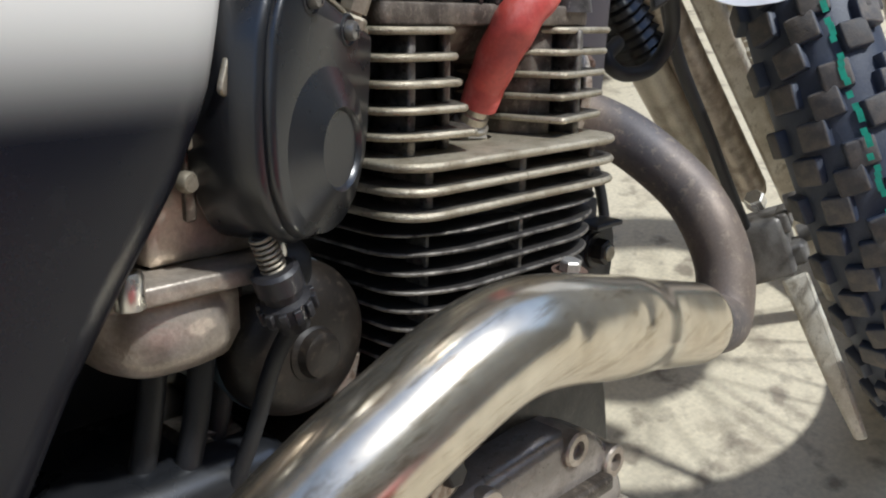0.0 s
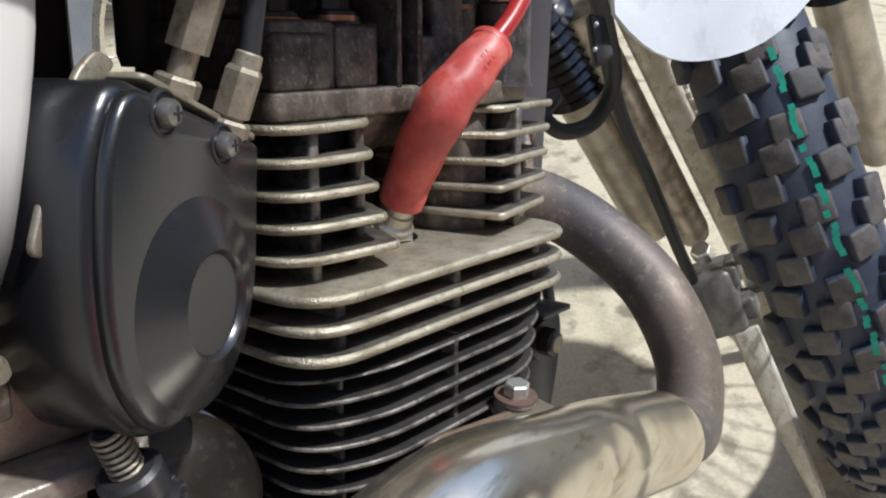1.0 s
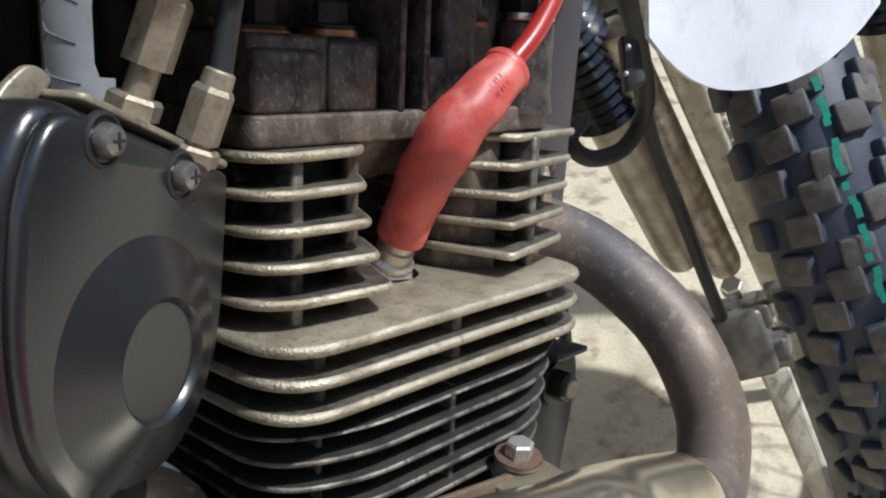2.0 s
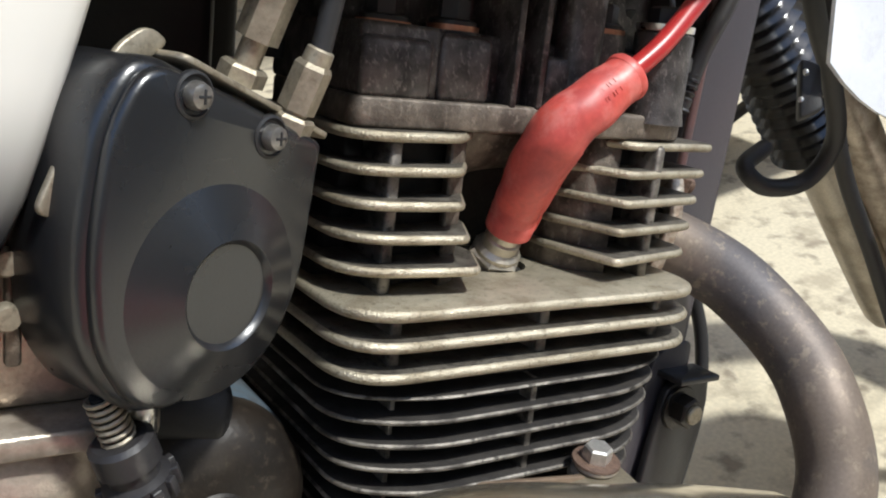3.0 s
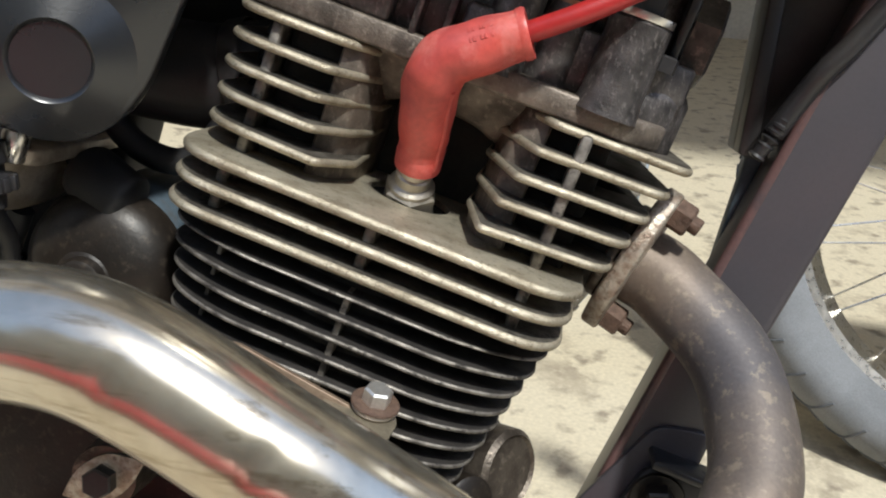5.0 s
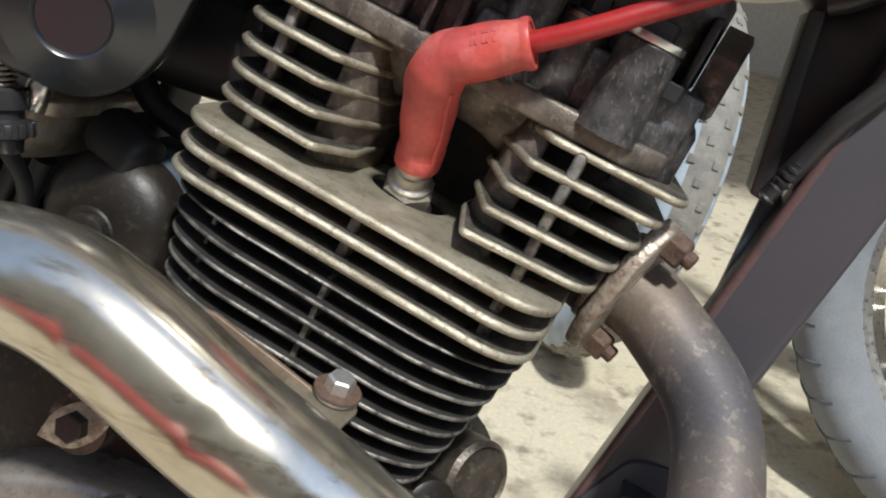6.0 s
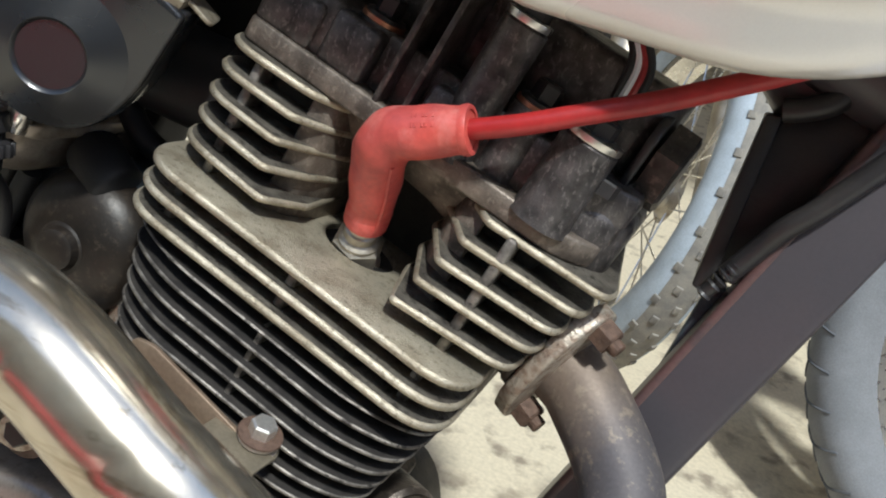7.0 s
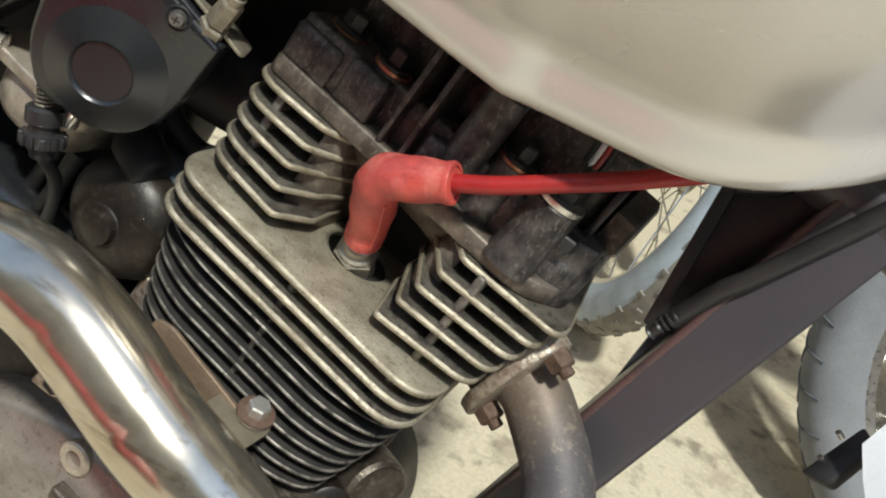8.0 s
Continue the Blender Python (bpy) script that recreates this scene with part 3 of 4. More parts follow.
SHIELD = [E(0.0890, -0.0337, -0.0805), E(0.041, -0.0335, -0.0692), E(0.0041, -0.0398, -0.0594), E(-0.0593, -0.0408, -0.0490), E(-0.1156, -0.0372, -0.0700), E(-0.175, -0.0297, -0.1050), E(-0.30, -0.02, -0.16)]
sp = spline(SHIELD, 24)
bm = sweep(sp, [0.0180, 0.0187] + [0.0190 + 0.0013 * min(1, k / 40) for k in range(len(sp) - 2)], 72, False)
for at, along, deep in ((E(-0.0440, -0.0610, -0.0460), ax(0.25, 0, 1), 0.0010), (E(0.0010, -0.0590, -0.0520), ax(0.5, 0, 1), 0.0009)):   # small dents
    for v in bm.verts:
        away = v.co - at
        far = away.dot(along.normalized())
        near = (away - along.normalized() * far).length
        v.co += deep * math.exp(-(near / 0.0035) ** 2 - (far / 0.009) ** 2) * ax(0, 1, 0)
bmesh.ops.recalc_face_normals(bm, faces=bm.faces)
bmesh.ops.solidify(bm, geom=list(bm.faces), thickness=0.0015)
shield = part("heat_shield", bm, CHROME, exhaust, "polished chrome exhaust shield with dents, tarnish and painted reflection streaks", True, 60)

# frame down tube
tube = part("down_tube", slab(rounded([(-0.0145, 0.0), (0.0145, 0.0), (0.0145, 0.020), (-0.0145, 0.020)], 0.004, 4), -0.30, 0.22, EM @ pose(0.1275, 0.060, 0.0) @ pose(0, 0, 0, 0, 3.5), 0.001), FRAME, bike, "dark box-section frame down tube")

# fuel tank
rows = []
bm = bmesh.new()
BM = pose(0, 0, 0.535) @ pose(0, 0, 0, -9)   # the leaning machine: forward, inward, up
TANK_LINE = [(-0.26, 0.000), (-0.10, -0.015), (0.03, -0.014), (0.06, -0.009), (0.09, -0.008), (0.115, -0.005), (0.14, 0.006), (0.165, 0.030), (0.178, 0.065)]
o = [(v.x, v.y) for v in spline([(x, y, 0) for x, y in TANK_LINE], 5)]
mid = 0.10
full = o + [(x, 2 * mid - y) for x, y in reversed(o)]
for z, grow in ((0.660, -0.010), (0.6525, -0.004), (0.6522, -0.001), (0.6535, 0.0012), (0.657, 0.0024), (0.662, 0.0032), (0.6655, 0.0036), (0.6685, 0.0042), (0.6715, 0.0055), (0.675, 0.0080), (0.684, 0.015), (0.700, 0.0255), (0.722, 0.034), (0.760, 0.040), (0.810, 0.040), (0.860, 0.02), (0.890, -0.02)):
    rows.append([bm.verts.new(BM @ Vector((x, y, z - 0.55 + max(0.0, x - 0.095) ** 2 * 5.0 + max(0.0, 0.05 - x) * 0.22))) for x, y in shrink(full, -grow)])
for r0, r1 in zip(rows, rows[1:]):
    for k in range(len(r0)):
        bm.faces.new((r0[k], r0[(k + 1) % len(r0)], r1[(k + 1) % len(r0)], r1[k]))
bm.faces.new(rows[0])
bm.faces.new(rows[-1])
part("fuel_tank", bm, TANK, bike, "silver painted fuel tank with a rolled lower seam", True, 60)

# throttle cover beside the carburettor
CM = Matrix.Translation(E(-0.1055, -0.0100, 0.0168)) @ EM.to_3x3().to_4x4() @ pose(0, 0, 0, 90, 0, 23.5)
carb = part("throttle_cover", slab(rounded([(0.0330, 0.0330), (0.0290, 0.0), (0.024, -0.014), (0.006, -0.0225), (-0.012, -0.0275), (-0.022, -0.0235), (-0.031, -0.010), (-0.033, 0.012), (-0.029, 0.038), (-0.020, 0.052)], [0.002, 0.01, 0.01, 0.01, 0.006, 0.01, 0.01, 0.01, 0.01, 0.008], 5),
            -0.030, -0.0045, CM, 0.0025), PLASTIC, bike, "satin black plastic throttle cover")
part("cover_bulge", slab(rounded([(0.0322, 0.0322), (0.0282, 0.0), (0.0232, -0.0132), (0.006, -0.0212), (-0.012, -0.0258), (-0.0208, -0.0222), (-0.0292, -0.009), (-0.0312, 0.012), (-0.0272, 0.037), (-0.0190, 0.0500)], [0.002, 0.01, 0.01, 0.01, 0.006, 0.01, 0.01, 0.01, 0.01, 0.008], 5), -0.006, -0.0014, CM, 0.0016), PLASTIC, carb)
part("cover_ring", lathe([(0.0262, -0.0045), (0.0255, -0.002), (0.0126, 0.0035), (0.0119, 0.0030), (0.0113, 0.0020), (0.0005, 0.0020)], CM, 48), PLASTIC, carb)

for x in (0.0225, -0.0225):
    m = FLM @ pose(x, 0, 0.0065)
    part("stud_nut", lathe([(0.0030, -0.002), (0.0030, 0.0095), (0.0025, 0.0100)], m, 16, hexhead(m, 0.0100, 0.0065)), RUST, flange, "rusty exhaust stud and nut", True, 20)
part("gasket", slab(circle(0, 0, 0.0185, 36), -0.004, -0.0003, FLM, 0.0006), CASE, flange)
part("port", lathe([(0.019, -0.03), (0.0175, -0.004)], FLM, 28), CORE, flange)

# shield bracket: tab, tongue plate, grommet and bolt
BN = Vector((0.21, 0.03, 0.98)).normalized()
bp = E(0.0206, -0.0092, -0.0436)
toward = (E(0.0120, -0.036, -0.0600) - bp)
toward = (toward - BN * toward.dot(BN)).normalized()
bmx = Matrix.Translation(bp - BN * 0.0085) @ Matrix((toward, BN.cross(toward), BN)).transposed().to_4x4()
bracket = part("bracket_tab", slab(circle(0, 0, 0.0082, 28), -0.0016, 0.0, bmx, 0.0003), TABSTEEL, exhaust, "dull steel shield bracket with a bolt")
leg = [E(0.0045, -0.0300, -0.0555), E(0.0059, -0.0083, -0.0528), E(0.0297, -0.0101, -0.0518), E(0.0280, -0.0345, -0.0548)]
inv = bmx.inverted()
part("bracket_leg", slab(rounded([tuple((inv @ p).xy) for p in leg], 0.0015, 3), 0.0010, 0.0024, bmx, 0.0003), TABSTEEL, bracket)
part("grommet", lathe([(0.0071, 0.0), (0.0075, 0.001), (0.0066, 0.0022), (0.0075, 0.0036), (0.0071, 0.0046)], bmx, 28), ALLOY, bracket, "worn rubber grommet")
part("rusty_washer", lathe([(0.0076, 0.0046), (0.0079, 0.0049), (0.0077, 0.0055), (0.004, 0.0057)], bmx, 28), RUST, bracket)
part("bolt", hexhead(bmx @ pose(0, 0, 0.0056, 0, 0, 10), 0.0080, 0.0048, 0.15), BOLTSTEEL, bracket, "bright zinc bolt", True, 20)
part("tongue_plate", slab(rounded([(-0.036, -0.060), (-0.0330, -0.0470), (-0.0255, -0.0448), (0.0150, -0.0500), (0.0150, -0.060), (-0.014, -0.064)], 0.002, 3), -0.001, 0.001, EM @ pose(0, -0.011, 0, 90) @ Matrix.Diagonal((1, 1, 1, 1)), 0.0003), TAN, exhaust, "thin brown heat-stained plate")

# down tube fittings
TM = EM @ pose(0.1275, 0.060, 0.0) @ pose(0, 0, 0, 0, 3.5)
GP = EM @ pose(0, 0.080, 0, 90)
part("gusset", slab(rounded([(0.1055, 0.059), (0.0905, 0.1205), (0.0945, 0.1225), (0.112, 0.1365), (0.130, 0.20), (0.145, 0.20), (0.124, 0.075)], 0.001, 2), -0.002, 0.002, GP, 0.0005), BLKSTEEL, tube, "black welded gusset plate")
part("gusset", slab(rounded([(0.1055, 0.059), (0.0905, 0.1205), (0.0955, 0.1225), (0.112, 0.059)], 0.001, 2), -0.012, 0.012, GP, 0.0005), BLKSTEEL, tube)
part("grey_strip", slab(rounded([(0.1112, 0.061), (0.1190, 0.063), (0.1275, -0.010), (0.1195, -0.010)], 0.001, 2), -0.006, 0.0005, EM @ pose(0, 0.0805, 0, 90), 0.0005), GREYPAINT, tube, "grey strip behind the down tube")
part("backbone_tube", sweep([E(0.055, 0.090, 0.1600), E(0.0895, 0.088, 0.1414), E(0.104, 0.088, 0.1336)], 0.016, 32), FRAME, bike, "dark round frame backbone tube")
part("welded_lug", sweep(spline([E(0.0945, 0.0690, 0.1245), E(0.1000, 0.0680, 0.1285), E(0.1060, 0.0680, 0.1355), E(0.1085, 0.0690, 0.1460)], 5), 0.0042, 14), BLKSTEEL, tube)
part("edge_strip", sweep([TM @ Vector((-0.0128, 0.0018, -0.12)), TM @ Vector((-0.0128, 0.0018, 0.20))], 0.0021, 16), REDEDGE, tube, "thin reddish strip along the tube edge")
rod = part("guide_rod", sweep(spline([E(0.1120, 0.0610, 0.0700), E(0.1150, 0.0590, 0.0850), E(0.1172, 0.0565, 0.0950), E(0.1215, 0.0555, 0.1060), E(0.1290, 0.0550, 0.1300), E(0.1400, 0.0550, 0.1650), E(0.150, 0.055, 0.20)], 6), 0.0038, 14), BLKSTEEL, tube, "welded round guide rod")
bead = [E(0.1095 + 0.0080 * i / 40, 0.0598 - 0.0012 * i / 40, 0.0600 + 0.036 * i / 40) for i in range(41)]
bm = sweep(bead, [0.0020 + 0.0011 * abs(math.sin(i * 0.95)) + 0.0005 * math.sin(i * 2.3) for i in range(41)], 12)
part("weld_bead", bm, BLKSTEEL, rod, "lumpy weld bead")
mount = part("engine_mount_plate", slab(rounded([(0.108, -0.200), (0.113, -0.105), (0.1205, -0.0590), (0.1430, -0.0520), (0.1490, -0.0650), (0.1475, -0.085), (0.140, -0.115), (0.135, -0.200)], [0.002, 0.01, 0.006, 0.004, 0.006, 0.01, 0.02, 0.002], 5), -0.004, 0.0,
             EM @ pose(0, 0.0510, 0, 90), 0.0008), BLKSTEEL, bike, "black engine mount plate with a weathered bolt")
nm = facing(E(0.1290, 0.0505, -0.0690), ax(0, -1, 0), 8)
nut = part("mount_nut", hexhead(nm @ pose(0, 0, 0.0012), 0.0125, 0.0075), OILY, mount, "weathered brown mount nut and stud", True, 20)
part("washer", lathe([(0.0100, 0.0), (0.0104, 0.0005), (0.0100, 0.0014), (0.005, 0.0015)], nm, 28), OILY, nut)
part("stud", lathe([(0.0044, 0.006), (0.0044, 0.0098), (0.0038, 0.0104), (0.0005, 0.0104)], nm, 20), BRASSY, nut)
part("bent_lip", block(0.1205, 0.1455, 0.0440, 0.0600, -0.0560, -0.0530, EM, 0.0008), BLKSTEEL, mount)
part("mount_back", slab(rounded([(0.098, -0.20), (0.103, -0.09), (0.119, -0.045), (0.1400, -0.040), (0.140, -0.20)], 0.006, 4), -0.003, 0.0, EM @ pose(0, 0.0580, 0, 90), 0.0006), FRAME, mount, "reddish dark frame lug")
part("drain_hose", sweep(spline([E(0.148, 0.070, -0.02), E(0.1560, 0.066, -0.045), E(0.1570, 0.062, -0.075), E(0.150, 0.060, -0.11), E(0.135, 0.06, -0.17)], 6), 0.0032, 12), BLACK, bike, "thin black hose")

# crankcase
case = part("crankcase", slab(rounded([(-0.175, -0.20), (0.060, -0.235), (0.100, -0.19), (0.088, -0.120), (0.066, -0.0905), (-0.066, -0.0905), (-0.130, -0.115), (-0.175, -0.13)], 0.016, 5), -0.125, -0.012, EM @ pose(0, 0, 0, 90), 0.003), OILY, bike, "oily cast crankcase")
part("base_flange", slab(rounded([(-0.060, 0.004), (0.062, 0.004), (0.062, 0.10), (-0.060, 0.10)], 0.008, 4), -0.0910, -0.0840, EM, 0.001), CASE, case)
part("front_boss", lathe([(0.017, -0.035), (0.0165, 0.0), (0.0145, 0.002), (0.0135, 0.0005), (0.0005, 0.0005)], facing(E(0.074, 0.050, -0.082), ax(0.75, -0.55, 0.35)), 32), CASE, case)
part("front_boss", lathe([(0.011, -0.02), (0.0105, 0.003), (0.009, 0.004), (0.0005, 0.004)], facing(E(0.062, 0.030, -0.090), ax(0.6, -0.7, 0.4)), 28), OILY, case)
clutch = part("clutch_cover", slab(rounded([(-0.120, -0.240), (-0.020, -0.262), (0.060, -0.235), (0.082, -0.175), (0.060, -0.136), (0.028, -0.122), (-0.028, -0.126), (-0.048, -0.130), (-0.085, -0.150), (-0.120, -0.19)], 0.018, 6), 0.0, 0.030, EM @ pose(0, 0.020, 0, 90), 0.006), CLUTCH, case, "scuffed cast clutch cover")
for x, z in ((-0.030, -0.136), (0.030, -0.132), (0.062, -0.150), (0.072, -0.182)):
    m = EM @ pose(x, 0.020, z, 90)
    part("cover_screw", lathe([(0.0085, 0.0), (0.0085, 0.0315), (0.0075, 0.0325), (0.0045, 0.0325), (0.0040, 0.029), (0.0003, 0.029)], m, 20), ALLOY, clutch)
part("rib", block(-0.03, 0.055, -0.160, -0.152, 0.0, 0.037, EM @ pose(0, 0.020, 0, 90), 0.002), CASE, clutch)
part("rib", block(-0.03, 0.055, -0.190, -0.182, 0.0, 0.037, EM @ pose(0, 0.020, 0, 90), 0.002), CASE, clutch)
wm = facing(E(-0.0548, -0.0108, -0.1095), ax(0.05, -0.98, 0.15), 35)
lock = part("locked_bolt", hexhead(wm @ pose(0, 0, 0.001), 0.0095, 0.005), BLKSTEEL, case, "dark bolt on a bent lock washer", True, 20)
part("lock_washer", slab(rounded([(-0.015, 0.002), (-0.006, -0.0075), (0.006, -0.0075), (0.016, -0.002), (0.006, 0.0075), (-0.006, 0.0075)], [0.0005, 0.005, 0.005, 0.0005, 0.005, 0.005], 4), 0, 0.001, wm, 0.0002), RUSTY, lock)
part("bolt_boss", lathe([(0.012, -0.02), (0.011, -0.0005)], wm, 24), CASE, lock)

# starter motor behind the barrel
SM = EM @ pose(-0.0915, 0.036, -0.0580, -90)
starter = part("starter_motor", lathe([(0.0282, 0.0), (0.0298, 0.0025), (0.0298, 0.046), (0.027, 0.050), (0.012, 0.052)], SM, 48), GREYPAINT, bike, "blue-grey starter motor with a brown end cap")
part("end_cap", lathe([(0.0292, 0.001), (0.0292, -0.005), (0.0275, -0.010), (0.022, -0.0150), (0.012, -0.0175), (0.0005, -0.0175)], SM, 48), OILY, starter, "brown oily end cap")
part("end_boss", lathe([(0.0115, -0.01), (0.0108, 0.0), (0.0090, 0.0012), (0.0080, 0.0045), (0.0065, 0.0052), (0.0005, 0.0052)], facing(E(-0.0922, 0.0185, -0.0600), ax(0.05, -0.99, 0.05)), 28), OILY, starter)
for a, b, c in ((-0.0563, 0.0458, -0.0840), (-0.118, 0.045, -0.088)):
    part("flange_ear", block(a - 0.014, a + 0.010, b - 0.004, b + 0.02, c - 0.014, c - 0.001, EM, 0.003), CASE, starter)
    bolt("flange_bolt", facing(E(a, b + 0.004, c), ax(0, -0.25, 0.97), 10), 0.0105, 0.006, 0.0085, ZINC, CASE, starter)
part("stub_tube", lathe([(0.0055, 0), (0.0055, 0.022), (0.0048, 0.0226), (0.0042, 0.0226), (0.0042, 0.006)], facing(E(-0.0670, 0.0380, -0.0930), ax(0.1, -0.15, 0.98)), 20), RUSTY, case, "", True, 30)
part("terminal_boot", sweep(spline([E(-0.1140, 0.041, -0.0290), E(-0.1040, 0.036, -0.0300), E(-0.0950, 0.033, -0.0315), E(-0.0870, 0.032, -0.0335)], 6), [0.0050] + [0.0072, 0.0092] + [0.0112] * 13 + [0.0104, 0.0084, 0.0050], 24), BLACK, starter, "black rubber boot")
part("terminal_cable", sweep(spline([E(-0.110, 0.040, -0.0290), E(-0.119, 0.044, -0.027), E(-0.130, 0.055, -0.022), E(-0.145, 0.07, -0.03)], 6), 0.0045, 14), BLACK, starter)

# intake and carburettor
intake = part("intake_manifold", sweep(spline([E(-0.045, 0.060, 0.030), E(-0.066, 0.062, 0.024), E(-0.085, 0.060, 0.016), E(-0.110, 0.055, 0.012)], 7), 0.0195, 28), BLACK, bike, "black rubber intake manifold")
part("breather_hose", sweep(spline([E(-0.0700, 0.052, 0.010), E(-0.0730, 0.050, -0.004), E(-0.0810, 0.050, -0.0150), E(-0.0930, 0.050, -0.0175), E(-0.106, 0.050, -0.0140), E(-0.120, 0.052, -0.004)], 7), 0.0052, 18), BLACK, intake, "curved black rubber hose")
part("intake_flange", slab(rounded([(-0.030, -0.024), (0.030, -0.024), (0.030, 0.024), (-0.030, 0.024)], 0.01, 4), 0, 0.008, facing(E(-0.0520, 0.060, 0.030), ax(-1, 0, 0.1)), 0.001), BLKSTEEL, intake)
part("clamp", lathe([(0.0215, -0.004), (0.0222, -0.003), (0.0222, 0.003), (0.0215, 0.004)], facing(E(-0.070, 0.062, 0.021), ax(-0.85, 0, -0.5)), 32, None, False), BLKSTEEL, intake)
carbu = part("carburettor", block(-0.156, -0.114, 0.014, 0.070, -0.018, 0.040, EM, 0.006), ALLOY, bike, "dull alloy carburettor under a black cover")
part("float_bowl", slab(rounded([(-0.170, 0.006), (-0.121, 0.006), (-0.121, 0.066), (-0.170, 0.066)], 0.024, 7), -0.050, -0.020, EM, 0.009), ALLOY, carbu, "polished alloy float bowl")
part("bowl_flange", slab(rounded([(-0.174, 0.002), (-0.112, 0.002), (-0.112, 0.070), (-0.174, 0.070)], 0.010, 5), -0.0235, -0.0175, EM, 0.001), ALLOY, carbu)
for x in (-0.166, -0.119):
    part("bowl_screw", lathe([(0.0042, -0.0225), (0.0045, -0.022), (0.0045, -0.014), (0.0038, -0.012), (0.0005, -0.012)], EM @ pose(x, 0.0035, 0), 18), ZINC, carbu)
for k, (x, y) in enumerate(((-0.128, 0.032), (-0.142, 0.038), (-0.112, 0.042))):
    part("fuel_hose", sweep(spline([E(x, y, -0.050), E(x - 0.004, y + 0.002, -0.080), E(x - 0.012, y + 0.006, -0.12), E(x - 0.02, y + 0.02, -0.19)], 6), 0.0045, 14), BLACK, carbu, "black rubber hose")
# choke cable adjuster under the cover
am = facing(E(-0.1295, -0.0060, -0.0060), ax(0.36, 0.05, -0.93))
adj = part("cable_adjuster", lathe([(0.0062, 0.012), (0.0075, 0.013), (0.0075, 0.019), (0.0060, 0.020), (0.0060, 0.0225), (0.0080, 0.0235), (0.0080, 0.0285), (0.0055, 0.0295), (0.0050, 0.034)], am, 18), BLKSTEEL, carbu, "black knurled cable adjuster")
bm = bmesh.new()
coil = [am @ Vector((0.0036 * math.cos(i * 0.5), 0.0036 * math.sin(i * 0.5), 0.00016 * i * 0.9)) for i in range(90)]
part("spring", sweep(coil, 0.0006, 6, True, bm), BRASSY, adj, "brassy coil spring")
part("core", lathe([(0.0026, 0.0), (0.0026, 0.014)], am, 14), BLACK, adj)
part("cable", sweep(spline([am @ Vector((0, 0, 0.033)), E(-0.116, 0.010, -0.055), E(-0.120, 0.022, -0.09), E(-0.14, 0.04, -0.16)], 6), 0.0030, 12), BLACK, adj)
for k in range(12):
    t = k * math.pi / 6
    part("tooth", block(-0.0012, 0.0012, -0.0012, 0.0012, 0.0236, 0.0284, am @ pose(0.0082 * math.cos(t), 0.0082 * math.sin(t), 0, 0, 0, math.degrees(t)), 0.0003), BLKSTEEL, adj)

# throttle cover details: screws, bracket, cable ends
crosshead("screw", CM @ pose(-0.0085, 0.0430, -0.0013), 0.0031, carb, SCREW)
crosshead("screw", CM @ pose(0.0140, 0.0340, -0.0013), 0.0031, carb, SCREW)
for x, y in ((-0.0085, 0.0430), (0.0140, 0.0340)):
    part("screw_pocket", lathe([(0.0052, -0.0016), (0.0050, -0.0006), (0.0044, -0.0003), (0.0038, -0.0010), (0.0028, -0.0010)], CM @ pose(x, y, -0.0006), 32), BLACK, carb)
lip = part("cable_bracket", slab(rounded([(-0.015, -0.020), (0.036, -0.020), (0.036, -0.006), (-0.015, -0.006)], 0.003, 3), 0.0, 0.0016, CM @ pose(0.006, 0.0445, 0, 0, 0, -20.5) @ pose(0, 0, 0, -90) @ pose(0, 0.0, 0, 0, 0, 0) @ Matrix.Diagonal((1, -1, 1, 1)), 0.0004), BRASSY, carb, "plated steel cable bracket")
part("bracket_arm", slab(rounded([(-0.0040, 0.0528), (-0.0100, 0.0560), (-0.0170, 0.0515), (-0.0265, 0.0360), (-0.0350, 0.0180), (-0.0280, 0.0160), (-0.0185, 0.0345), (-0.0120, 0.0470)], 0.003, 4), -0.0165, -0.0145, CM, 0.0005), BRASSY, carb)
part("rubber_cap", lathe([(0.0060, 0.0), (0.0072, 0.004), (0.0072, 0.02), (0.0060, 0.028), (0.0050, 0.05)], EM @ pose(-0.0560, 0.088, 0.066), 20), BLACK, carb, "black rubber cap behind the cable ends")
for (a, b, c), long_ in (((-0.0965, 0.0085, 0.0640), 0.026), ((-0.0848, 0.0060, 0.0535), 0.016)):
    m = facing(E(a, b, c), ax(0.26, -0.20, 0.94), 14)
    s = part("cable_end", lathe([(0.0032, -0.008), (0.0032, 0.012)], m, 16), BRASSY, carb, "plated hexagon cable adjuster")
    part("lock_nut", hexhead(m @ pose(0, 0, -0.002), 0.0100, 0.0042, 0.2), BRASSY, s, "", True, 20)
    if long_ > 0.02:
        part("hex_body", hexhead(m @ pose(0, 0, 0.0085), 0.0092, 0.0150, 0.1), BRASSY, s, "", True, 20)
        part("ferrule", lathe([(0.0040, 0.0235), (0.0038, 0.0275), (0.0030, 0.028)], m, 20), BRASSY, s)
    else:
        part("hex_body", hexhead(m @ pose(0, 0, 0.0032), 0.0082, 0.0120, 0.1), BRASSY, s, "", True, 20)
        part("ferrule", lathe([(0.0036, 0.0150), (0.0034, 0.0185), (0.0028, 0.019)], m, 20), BRASSY, s)
    top = m @ Vector((0, 0, long_ + 0.002))
    part("sheath", sweep(spline([top, top + ax(0.006, 0.0, 0.03), top + ax(0.020, 0.01, 0.07), top + ax(0.05, 0.03, 0.12)], 6), 0.0027, 14), BLACK, s, "black cable sheath")

# side panel


